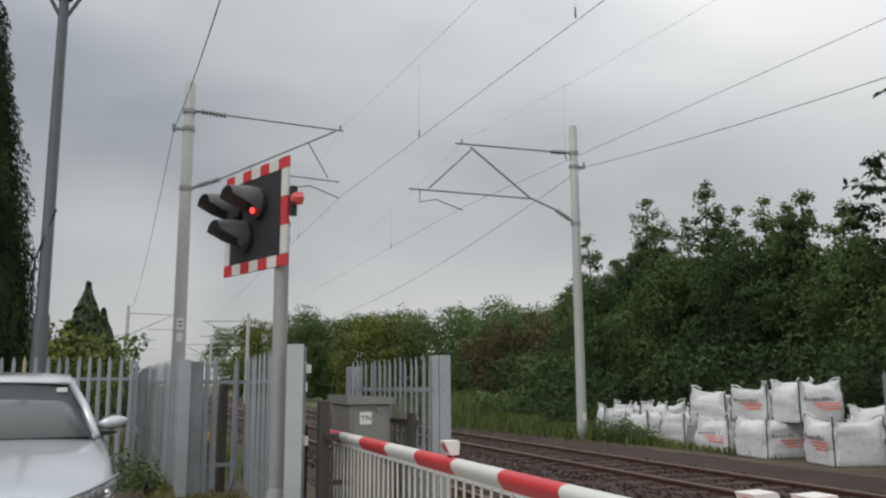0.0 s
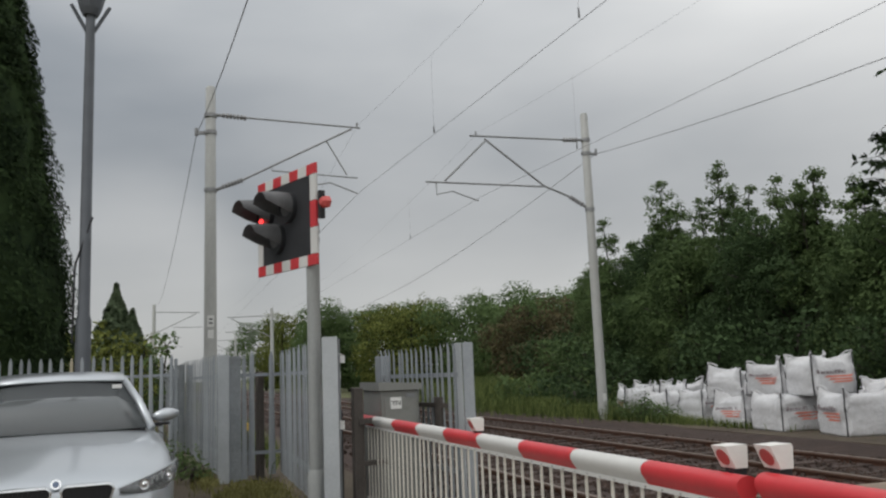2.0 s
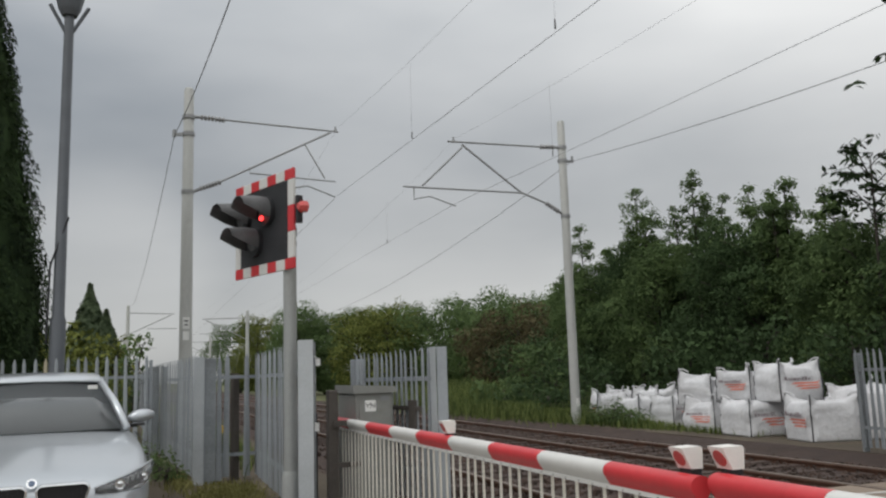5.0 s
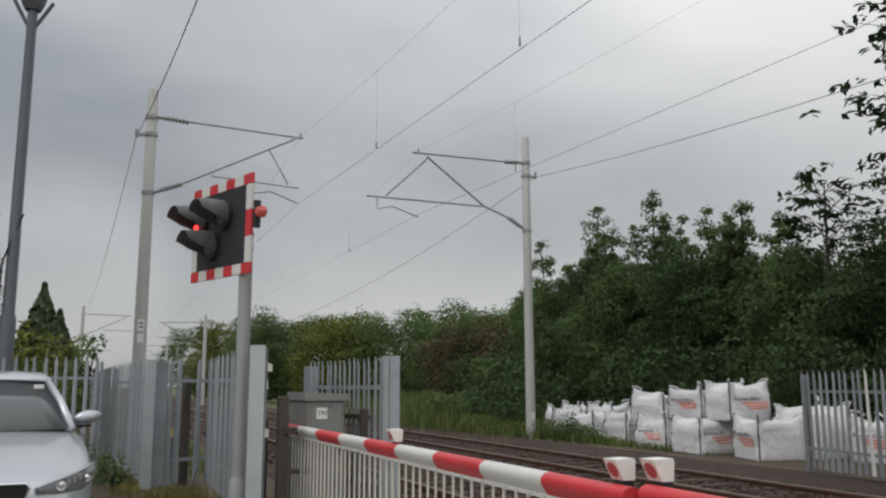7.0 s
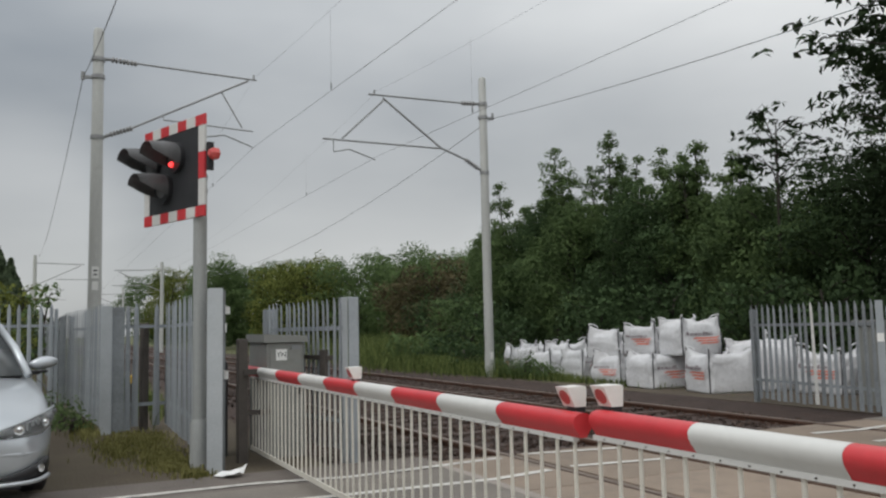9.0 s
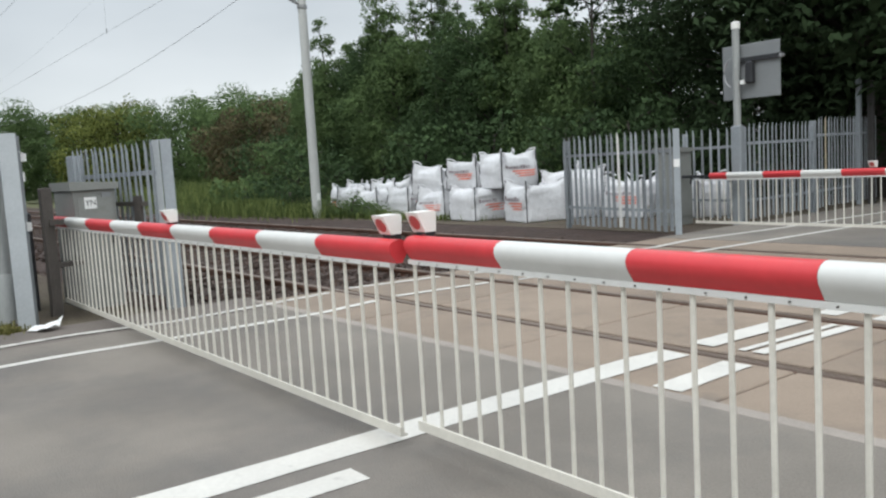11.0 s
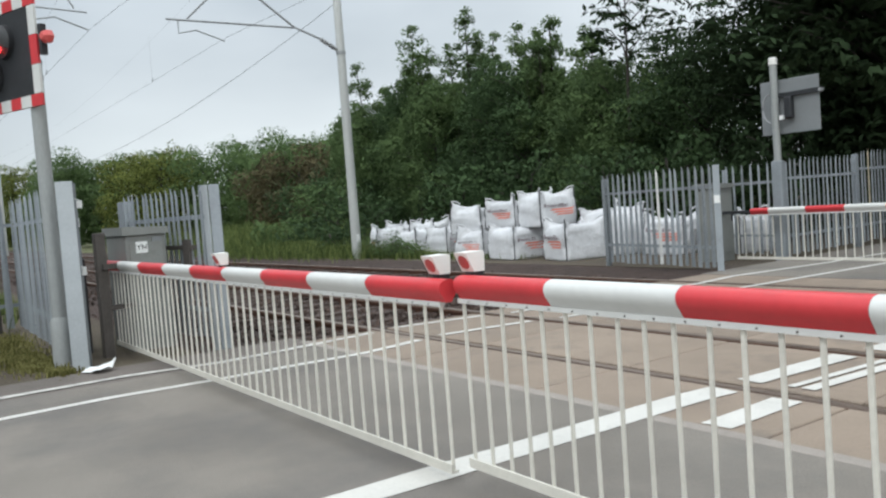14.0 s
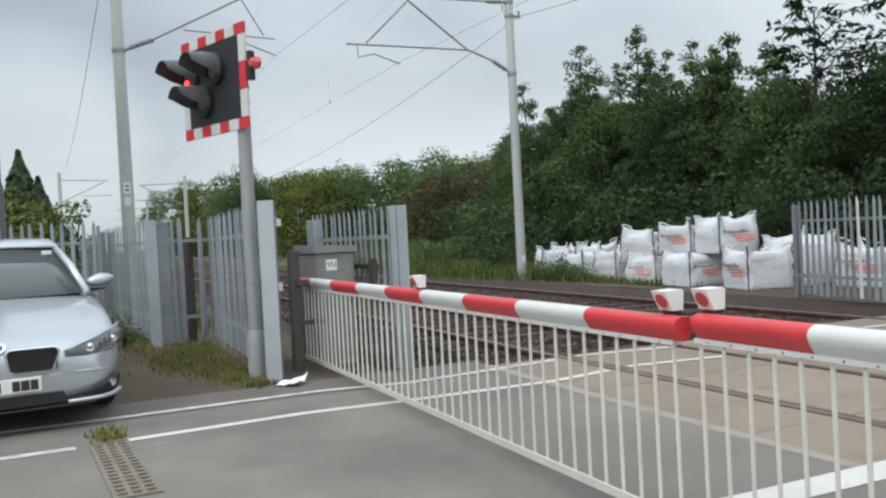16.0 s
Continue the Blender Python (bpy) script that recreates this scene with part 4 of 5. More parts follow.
def wire(name, pts, r, label, sag=0.0, n=12):
    """A wire through its supports, each span hanging by sag."""
    g, line = Geo(), []
    for j, (a, b) in enumerate(zip(pts, pts[1:])):
        a, b = Vector(a), Vector(b)
        hang = sag[j] if isinstance(sag, tuple) else sag
        for k in range(n):
            u = k / n
            p = a.lerp(b, u)
            p.z -= 4 * hang * u * (1 - u)
            line.append(p)
    line.append(Vector(pts[-1]))
    g.tube(line, r, 6)
    return solid(name, g, M_WIRE, label, "wire", group="overhead wires", smooth="all")


wire("contact_wire", [(-112, 5.3, 6.0), (-70, 5.2, 6.1), (-22, 5.35, 6.52), (26, 5.4, 4.45)], 0.0042, "dark contact wire over the near track")
wire("messenger_wire", [(-70, 5.2, 7.3), (-22, 5.35, 8.48), (20, 5.4, 7.9)], 0.0022, "thin dark catenary wire over the near track", 0.85, 20)
wire("contact_wire", [(-112, 8.6, 6.0), (-70, 8.5, 6.1), (-20.5, 8.35, 6.12), (26, 9.2, 4.8)], 0.0040, "dark contact wire over the far track")
wire("messenger_wire", [(-70, 8.5, 7.3), (-20.5, 8.4, 7.98), (24, 9.0, 7.9)], 0.0018, "thin dark catenary wire over the far track", 0.9, 20)
wire("feeder_wire", [(-70, 10.0, 6.0), (-20.5, 12.0, 7.5), (26, 11.0, 7.0)], 0.0075, "dark feeder wire along the far masts", 1.4, 20)
wire("feeder_wire", [(-72, -0.42, 7.7), (-22, 0.93, 7.95), (26, 1.9, 7.0)], 0.0085, "dark feeder wire along the near masts", (0.75, 1.85), 24)
for x, y, z0, z1 in ((-15.3, 5.37, 6.30, 7.92), (-9.0, 5.38, 6.05, 7.45), (-28.5, 5.33, 6.46, 8.0), (-14.9, 8.4, 6.0, 7.62), (-27.5, 8.37, 6.12, 7.6)):
    wire("dropper", [(x, y, z0), (x, y, z1)], 0.0018, "thin dropper wire between contact and catenary wire", n=2)
    wire("dropper_clip", [(x, y, z0 - 0.03), (x, y, z0 + 0.11)], 0.013, "small dark clip on the contact wire", n=2)

# ---- street lamp behind the fence ----
lamp = thing("street_lamp", (-16.0, -1.22, 0), "tall dark grey street lamp post behind the fence", "street lamp")
part("column", Geo().tube([(0, 0, -0.2), (0, 0, 2.6), (0, 0, 2.7), (0, 0, 8.45)], [0.14, 0.135, 0.105, 0.085], 14), M_LAMPPOST, lamp, smooth=True)
part("bracket", Geo().tube([(0, -0.06, 8.1), (0, -0.34, 8.62)], 0.035, 8).tube([(0, 0.06, 8.1), (0, 0.34, 8.62)], 0.035, 8), M_LAMPPOST, lamp)
part("lantern", Geo().tube([(0, 0, 8.42), (0, 0, 8.55), (0, 0, 8.95), (0, 0, 9.05)], [0.14, 0.2, 0.3, 0.12], 12), M_LAMPPOST, lamp, "dark lantern")
part("cable", Geo().tube([(0.08, 0.12, 4.5), (0.08, -0.16, 3.6), (0.08, -0.18, 2.2)], 0.018, 6), M_BLACK, lamp)


# ---- the parked car: front at x = 0, tail towards -x ----
car = thing("car", pose(-6.82, -0.60, 0, 0, 0, 5.5) @ Matrix.Scale(1.07, 4), "parked silver saloon car facing the road", "car")


def car_section(d, w, zb, zt, shoulder, crown):
    """Half outline of the body at distance d behind the nose, mirrored."""
    half = [(0.0, zb), (w * 0.86, zb), (w * 0.97, zb + 0.10), (w, zb + 0.26), (w * 0.995, shoulder - 0.12), (w * 0.965, shoulder), (w * 0.86, shoulder + (zt - shoulder) * 0.55), (w * 0.5, zt - crown * 0.3), (0.0, zt)]
    right = [(-d, -y, z) for y, z in half]
    return right + [(-d, y, z) for y, z in half[-2:0:-1]]


STATIONS = [(0.0, 0.60, 0.30, 0.60, 0.52, 0.0), (0.035, 0.70, 0.24, 0.66, 0.55, 0.01), (0.10, 0.765, 0.21, 0.71, 0.60, 0.02), (0.22, 0.825, 0.20, 0.755, 0.655, 0.02), (0.40, 0.868, 0.20, 0.80, 0.715, 0.03),
            (0.70, 0.893, 0.20, 0.855, 0.775, 0.03), (1.05, 0.900, 0.20, 0.90, 0.825, 0.03), (1.40, 0.903, 0.20, 0.945, 0.865, 0.03), (1.9, 0.905, 0.20, 0.95, 0.885, 0.02), (2.9, 0.905, 0.20, 0.96, 0.90, 0.02),
            (3.7, 0.90, 0.20, 1.0, 0.93, 0.02), (4.25, 0.86, 0.22, 1.02, 0.94, 0.02), (4.55, 0.78, 0.28, 0.98, 0.90, 0.02), (4.62, 0.66, 0.36, 0.88, 0.82, 0.02)]
g = Geo()
g.grid([car_section(*s) for s in STATIONS], closed=True)
g.f += [tuple(range(16)), tuple(range(len(g.v) - 16, len(g.v)))[::-1]]
body = part("body", g, M_CAR, car, "silver painted body", smooth="all")
sub = body.modifiers.new("round", "SUBSURF")
sub.levels = sub.render_levels = 2


def cabin(d, z, w):
    return [(-d, -w, z), (-d, -w * 0.55, z + 0.015), (-d, 0, z + 0.02), (-d, w * 0.55, z + 0.015), (-d, w, z)]


def strip(rows, lift=0.0):
    return Geo().grid([[(x + lift, y, z + lift) for x, y, z in r] for r in rows])


def thick(ob, t):
    m = ob.modifiers.new("thickness", "SOLIDIFY")
    m.thickness, m.offset = t, 0
    return ob


W0, W1 = [(-1.33 - 0.10 * abs(y / 0.74) ** 2, y, 0.935) for y in np.linspace(-0.74, 0.74, 9)], [(-2.12 - 0.05 * abs(y / 0.56) ** 2, y, 1.365 + 0.02 * (1 - (y / 0.56) ** 2)) for y in np.linspace(-0.56, 0.56, 9)]
mid = [tuple((a + b) / 2 + (0.012 if i == 2 else 0) for i, (a, b) in enumerate(zip(p, q))) for p, q in zip(W0, W1)]
thick(part("windscreen", Geo().grid([W0, mid, W1]), M_GLASS, car, "dark reflecting windscreen", smooth="all"), 0.006)
roof_rows = [cabin(2.10, 1.375, 0.575), cabin(2.45, 1.435, 0.585), cabin(2.9, 1.465, 0.585), cabin(3.3, 1.43, 0.575), cabin(3.42, 1.375, 0.57)]
thick(part("roof", Geo().grid(roof_rows), M_CAR, car, "silver roof", smooth="all"), 0.02)
thick(part("rear_window", Geo().grid([cabin(3.4, 1.37, 0.56), cabin(4.05, 1.0, 0.7)]), M_GLASS, car, "dark rear window", smooth="all"), 0.006)
for s in (-1, 1):
    thick(part("side_window", Geo().grid([[(-1.62, s * 0.80, 0.93), (-2.4, s * 0.81, 0.95), (-3.3, s * 0.81, 0.97), (-3.95, s * 0.77, 1.0)], [(-2.16, s * 0.60, 1.34), (-2.5, s * 0.61, 1.38), (-3.2, s * 0.61, 1.37), (-3.42, s * 0.59, 1.35)]]), M_GLASS, car, "dark side glass"), 0.006)
    part("pillar", Geo().tube([(-1.42, s * 0.785, 0.93), (-1.80, s * 0.69, 1.18), (-2.13, s * 0.585, 1.365), (-2.5, s * 0.60, 1.40), (-3.3, s * 0.59, 1.385), (-4.05, s * 0.74, 1.0)], [0.035, 0.036, 0.034, 0.03, 0.03, 0.03], 8), M_CAR, car, "silver roof pillar", smooth="all")
    # mirror
    shell = []
    for k in range(7):
        f = math.sin(math.pi * (0.06 + 0.88 * k / 6)) ** 0.6
        yy = s * (0.80 + 0.245 * k / 6)
        shell.append([(-1.60 + 0.085 * f * math.cos(a) * (1 - 0.25 * k / 6), yy, 1.02 + 0.004 * k + 0.068 * f * (1.0 if math.sin(a) > 0 else 0.80) * math.copysign(abs(math.sin(a)) ** 0.8, math.sin(a))) for a in np.linspace(0, 2 * math.pi, 15)[:-1]])
    mg = Geo().grid(shell, closed=True)
    mg.f += [tuple(range(14)), tuple(range(len(mg.v) - 14, len(mg.v)))[::-1]]
    mir = part("mirror", mg, M_CAR, car, "silver door mirror", smooth="all")
    part("mirror_base", Geo().box((-1.60, s * 0.89, 0.957), (0.11, 0.14, 0.022), ch=0.008).box((-1.60, s * 0.84, 0.95), (0.08, 0.10, 0.035)), M_CARBLACK, mir, "black lower edge")
    # headlamp following the corner
    curve = [(0.008, 0.42), (0.03, 0.53), (0.075, 0.65), (0.15, 0.755), (0.27, 0.835), (0.46, 0.880)]
    lo = [0.605, 0.59, 0.58, 0.590, 0.630, 0.690]
    hi = [0.640, 0.675, 0.708, 0.738, 0.752, 0.735]
    rows_ = [[(-d + 0.018, s * (y + 0.012), z0) for (d, y), z0 in zip(curve, lo)], [(-d + 0.03 - 0.01, s * (y + 0.022), (z0 + z1) / 2) for (d, y), z0, z1 in zip(curve, lo, hi)], [(-d - 0.012, s * (y + 0.006), z1) for (d, y), z1 in zip(curve, hi)]]
    head = part("headlamp", Geo().grid([[(x - 0.01, y - s * 0.006, z) for x, y, z in r] for r in rows_]), M_CARBLACK, car, "dark headlamp unit", smooth="all")
    thick(part("headlamp_glass", Geo().grid(rows_), M_HEADLAMP, head, "clear headlamp glass", smooth="all"), 0.004)
    part("lamp_trim", Geo().tube(rows_[2], 0.009, 6), M_CAR, head, "bright upper trim")
    for k, (d, y) in enumerate(((0.045, 0.655), (0.075, 0.695), (0.11, 0.735))):
        part("reflector", Geo().box((-d + 0.012, s * y, 0.668 + 0.012 * k), (0.012, 0.016, 0.05 - 0.01 * (k == 1)), ch=0.004), M_SIGNGREY, head, "bright lamp bar")
    for d, y, r in ((0.005, 0.60, 0.040), (0.145, 0.785, 0.034)):
        g = Geo()
        g.grid([[(-d + 0.004 + o, s * y + rr * math.cos(a), 0.655 + 0.02 * (d > 0.1) + rr * math.sin(a)) for a in np.linspace(0, 2 * math.pi, 17)[:-1]] for rr, o in ((r, 0.0), (r * 0.8, -0.012), (r * 0.2, 0.012))], closed=True)
        part("reflector", g, M_CHROME, head, "bright round reflector", smooth="all")
    # kidney grille half
    def rrect(y0, y1, z0, z1, inset, x):
        pts = []
        for cy, cz, a0 in ((y1 - 0.05, z1 - 0.05, 0), (y0 + 0.05, z1 - 0.05, 1), (y0 + 0.065, z0 + 0.05, 2), (y1 - 0.085, z0 + 0.05, 3)):
            for k in range(4):
                a = (a0 + k / 3) * math.pi / 2
                pts.append((x, s * (cy + (0.05 - inset) * math.cos(a)), cz + (0.05 - inset) * math.sin(a)))
        return pts
    fr = Geo()
    fr.grid([rrect(0.025, 0.395, 0.50, 0.695, 0.0, -0.03), rrect(0.025, 0.395, 0.50, 0.695, 0.0, 0.022), rrect(0.025, 0.395, 0.50, 0.695, 0.015, 0.026), rrect(0.025, 0.395, 0.50, 0.695, 0.019, -0.01)], closed=True)
    grille = part("grille", fr, M_CHROME, car, "chrome-edged grille", smooth=True)
    g = Geo()
    for k in range(11):
        g.box((0.004, s * (0.06 + k * 0.031), 0.592), (0.016, 0.007, 0.16))
    part("grille_slats", g, M_CARBLACK, grille, "black upright slats")
    part("grille_back", Geo().prism(rrect(0.025, 0.395, 0.50, 0.695, 0.01, 0), (-0.02, 0, 0), (0.002, 0, 0)), M_CARBLACK, grille)
    # fog lamp and its intake
    plan = [(-0.004, 0.42), (0.004, 0.55), (0.030, 0.665), (0.085, 0.742), (0.16, 0.792), (0.22, 0.816)]
    low_edge, high_edge = [0.275, 0.272, 0.272, 0.280, 0.295, 0.33], [0.300, 0.325, 0.365, 0.400, 0.415, 0.40]
    skin_rows = [[(-d + 0.012, s * (y + 0.010), z0 + (z1 - z0) * f) for (d, y), z0, z1 in zip(plan, low_edge, high_edge)] for f in (0.0, 0.5, 1.0)]
    intake = thick(part("side_intake", Geo().grid(skin_rows), M_CARBLACK, car, "black side intake", smooth="all"), 0.012)
    part("fog_lamp", Geo().tube([(-0.075, s * 0.735, 0.345), (-0.050, s * 0.762, 0.345)], 0.034, 14), M_CHROME, intake, "round fog lamp", smooth=True)
    part("splitter", Geo().tube([(-d + 0.018, s * (y + 0.008), 0.242 + 0.02 * max(0.0, y - 0.6)) for d, y in plan], 0.020, 8), M_CAR, car, "silver lower splitter", smooth="all")
    part("bonnet_line", Geo().tube([(-0.30, s * 0.845, 0.752), (-0.55, s * 0.875, 0.80), (-1.0, s * 0.868, 0.862), (-1.35, s * 0.84, 0.905)], 0.005, 6), M_CARBLACK, car, "dark bonnet shut line")
    for d in (0.80, 3.62):
        wh = part("wheel", Geo().tube([(-d, s * 0.66, 0.315), (-d, s * 0.69, 0.315), (-d, s * 0.84, 0.315), (-d, s * 0.865, 0.315)], [0.29, 0.315, 0.315, 0.285], 28), M_TYRE, car, "black tyre", smooth=True)
        part("rim", Geo().tube([(-d, s * 0.855, 0.315), (-d, s * 0.87, 0.315)], [0.215, 0.2], 20), M_CHROME, wh, "silver rim")
part("lower_intake", Geo().prism([(0, -0.44, 0.24), (0, 0.44, 0.24), (0, 0.40, 0.335), (0, -0.40, 0.335)], (-0.05, 0, 0), (0.006, 0, 0)), M_CARBLACK, car, "black lower intake")
part("lip", Geo().box((0.0, 0, 0.212), (0.05, 1.24, 0.02), ch=0.008), M_CARBLACK, car, "black lower lip")
npl = part("number_plate", Geo().box((0.022, 0, 0.42), (0.012, 0.52, 0.112), ch=0.004), M_PLATE, car, "white number plate with dark bars")
for k, w in enumerate((0.045, 0.045, 0.03, 0.045, 0.0, 0.05, 0.055, 0.05)):
    if w:
        part("plate_bar", Geo().box((0.03, -0.21 + k * 0.06, 0.42), (0.004, w, 0.075)), M_INK, npl, "dark bar")
badge = part("badge", Geo().tube([(-0.045, 0, 0.692), (-0.032, 0, 0.70)], 0.037, 20), M_CHROME, car, "round blue and white badge")
part("badge_enamel", Geo().tube([(-0.034, 0, 0.6985), (-0.029, 0, 0.7015)], 0.022, 20), M_BADGE, badge)
part("dashboard", Geo().box((-1.72, 0, 0.88), (0.5, 1.45, 0.10)), M_CARBLACK, car, "dark dashboard")
for s in (-0.36, 0.36):
    part("car_seat", Geo().box((-2.5, s, 0.95), (0.16, 0.46, 0.55), ch=0.05).box((-2.52, s, 1.26), (0.10, 0.24, 0.16), ch=0.04), M_CARBLACK, car, "dark front seat")
part("rear_mirror", Geo().box((-2.02, 0.02, 1.27), (0.03, 0.22, 0.065), ch=0.01), M_CARBLACK, car)
part("windscreen_sticker", Geo().box((-2.0, 0.50, 1.325), (0.004, 0.09, 0.04)), M_LABEL, car, "small white sticker")


# a long bonnet and a low nose: shape the finished meshes of the front
for ob in car.children_recursive:
    wheel_part = ob.name.split(".")[0] in ("wheel", "rim")
    front = ob.data.vertices[0].co.x > -1.4
    for v in ob.data.vertices:
        if wheel_part:
            v.co.x -= 0.13 if front else 0.22
        else:
            if v.co.x > -0.65:
                v.co.z -= 0.055 * max(0.0, min(1.0, 1 + v.co.x / 0.65)) * min(1.0, v.co.z / 0.4)
            v.co.x = v.co.x * 1.16 if v.co.x > -1.4 else v.co.x - 0.224


# ---- builder's sacks ----
def sack(corner, z, yaw, size, seed, faces, label, slump=0.06):
    """A filled woven sack, given by its near corner: boxy bulging sides, lifted corners, sagging top, straps and print.
    faces: l and r for print on the long side and on the end."""
    L, D, Ht = size
    rr = random.Random(seed)
    b = thing("bulk_bag", pose(*corner, z, 1.2 * noise.noise((seed * 3.1, 0, 0)), 2.0 * noise.noise((seed * 2.3, 5, 0)), yaw) @ pose(-L / 2, D / 2, 0), label, "bag", "stacked bulk bags")
    nz, na, off = 16, 64, rr.uniform(0, 50)
    ears = [rr.uniform(0.03, 0.20) for k in range(4)]
    sags = [rr.uniform(0.0, 0.08) for k in range(4)]
    dome = rr.uniform(-0.08, 0.06)

    def skin(a, u):
        c, s = math.cos(a), math.sin(a)
        px = math.copysign(abs(c) ** 0.24, c) * L / 2
        py = math.copysign(abs(s) ** 0.24, s) * D / 2
        quad = int(a / (math.pi / 2)) % 4
        corner_w = (abs(c * s) * 2) ** 5
        side = int((a + math.pi / 4) / (math.pi / 2)) % 4
        swell = 0.985 + 0.055 * math.sin(math.pi * min(1.0, 0.12 + u * 0.95)) - 0.04 * u * u * (1 - corner_w) - 0.09 * u ** 12 * (1 - corner_w)
        swell += 0.07 * noise.noise((c * 1.4 + off, s * 1.4, u * 1.6)) + 0.025 * noise.noise((c * 5 + off, s * 5, u * 6))
        crease = 1 - abs(noise.noise((c * 3.1 + off, s * 3.1 + 7, u * 2.6 + c)))
        swell -= 0.075 * max(0.0, crease - 0.66) / 0.34 * (0.35 + 0.65 * u)
        rim = u ** 3
        h = u * Ht + rim * (ears[quad] * corner_w - sags[side] * (1 - corner_w) + slump * 1.2 * noise.noise((c * 1.6 + off, s * 1.6, 3)))
        h += 0.02 * noise.noise((c * 2 + off, s * 2, u * 3)) * (u > 0)
        return Vector((px * swell, py * swell, h))

    rows = [[skin(2 * math.pi * k / na, i / nz) for k in range(na)] for i in range(nz + 1)]
    for f in (0.86, 0.62, 0.34, 0.12):
        rows.append([Vector((p.x * f, p.y * f, p.z * f * f + (Ht + dome) * (1 - f * f) + 0.07 * (1 - abs(2.4 * noise.noise((p.x * f * 2.6 + off, p.y * f * 2.6, 1)))) * (1 - f) + slump * 0.9 * noise.noise((p.x * f * 5 + off, p.y * f * 5, 2)) * (1.1 - f))) for p in rows[nz]])
    g = Geo().grid(rows, closed=True)
    g.f.append(tuple(range(len(g.v) - na, len(g.v))))
    g.f.append(tuple(range(na))[::-1])
    part("sack_cloth", g, M_BAG, b, smooth="all")
    for q, (sx, sy) in enumerate(((1, 1), (-1, 1), (-1, -1), (1, -1))):
        a = math.pi / 4 + q * math.pi / 2
        pts = [skin(a, u) + Vector((sx * 0.004, sy * 0.004, 0)) for u in np.linspace(0, 1, 12)]
        part("seam", Geo().tube(pts, 0.014 + 0.006 * rr.random(), 6), M_SEAM, b, "dark corner strap")
        t = pts[-1]
        part("lifting_loop", Geo().tube([t, t + Vector((0.01 * sx, 0.0, 0.03)), t + Vector((-0.10 * sx, -0.06 * sy, 0.015)), t + Vector((-0.20 * sx, -0.10 * sy, -0.05))], 0.018, 6), M_BAG, b)

    def on(face, x, z):
        x = max(-0.999, min(0.999, x))
        t = math.acos(math.copysign(abs(x) ** (1 / 0.24), x))
        # the long side looks along -y, the end along +x
        p = skin((-t if face == "l" else math.pi / 2 - t) % (2 * math.pi), z)
        return p + (Vector((0, -0.010, 0)) if face == "l" else Vector((0.010, 0, 0)))

    def bar(face, x0, x1, z0, z1, slant, material, nm):
        rows2 = [[on(face, x0 + (x1 - x0) * t + slant * (j - 0.5), z0 + (z1 - z0) * j) for t in np.linspace(0, 1, 6)] for j in (0, 0.5, 1)]
        part(nm, Geo().grid(rows2), material, b, "faded printed bar")

    for face in faces:
        zc = 0.60 + rr.uniform(-0.04, 0.05)
        x = -0.78
        for w, tall in ((0.13, 1), (0.09, 0), (0.07, 0), (0.14, 0), (0.09, 0), (0.06, 0), (0.10, 1), (0.12, 1), (0.10, 0), (0.03, 1), (0.03, 1)):
            bar(face, x, x + w, zc, zc + (0.115 if tall else 0.08), 0.0, M_PRINTGREY, "print_mark")
            x += w + 0.035
        for k in range(3):
            bar(face, -0.42 + 0.16 * k, 0.72 - 0.03 * k, zc - 0.10 - 0.085 * k, zc - 0.045 - 0.085 * k, 0.16, M_PRINTRED, "print_bar")
    return b


LAB = "full white woven bulk bag with dark corner straps"
LABP = "full white woven bulk bag with faded red and grey print"
SPECS = [  # near corner x, y, base z, yaw, length, depth, height, printed faces
    (-12.07, 12.00, 0.0, -15, 1.05, 1.05, 0.74, "l"), (-13.75, 12.00, 0.0, -2, 1.02, 1.10, 0.72, "r"), (-15.15, 12.22, 0.0, 4, 1.08, 0.95, 0.64, "l"),
    (-17.37, 12.70, 0.0, 3, 0.97, 0.90, 0.70, "r"), (-19.03, 12.80, 0.0, 5, 1.04, 0.90, 0.66, ""), (-20.89, 12.60, 0.0, -16, 0.84, 0.92, 0.72, "l"),
    (-15.55, 12.50, 0.58, 9, 1.12, 0.92, 0.60, ""), (-14.33, 12.58, 0.70, 3, 1.10, 0.95, 0.62, "l"), (-13.29, 12.45, 0.70, -7, 0.98, 1.04, 0.70, "r"),
    (-11.85, 13.05, 0.0, -12, 1.15, 1.05, 0.94, ""), (-13.2, 13.10, 0.0, 4, 0.95, 0.90, 0.74, ""), (-14.35, 13.10, 0.0, -3, 0.95, 0.90, 0.72, ""), (-16.45, 13.25, 0.0, 6, 0.95, 0.90, 0.62, ""),
    (-16.9, 13.85, 0.0, 20, 1.0, 0.9, 0.84, ""), (-18.2, 13.85, 0.0, -14, 1.0, 0.9, 0.80, ""), (-19.7, 13.9, 0.0, 18, 1.0, 0.9, 0.84, ""), (-21.2, 13.7, 0.0, 4, 1.0, 0.9, 0.82, ""),
    (-10.3, 13.6, 0.0, 8, 1.0, 0.9, 0.74, "l"), (-9.15, 13.8, 0.0, -12, 1.0, 0.9, 0.70, "")]
for i, (x, y, z, yw, L, D, Ht, pr) in enumerate(SPECS):
    sack((x, y), z - 0.04, yw, (L, D, Ht), i + 3, pr, LABP if pr else LAB, slump=0.12 if Ht > 0.78 or i in (5, 6) else 0.06)


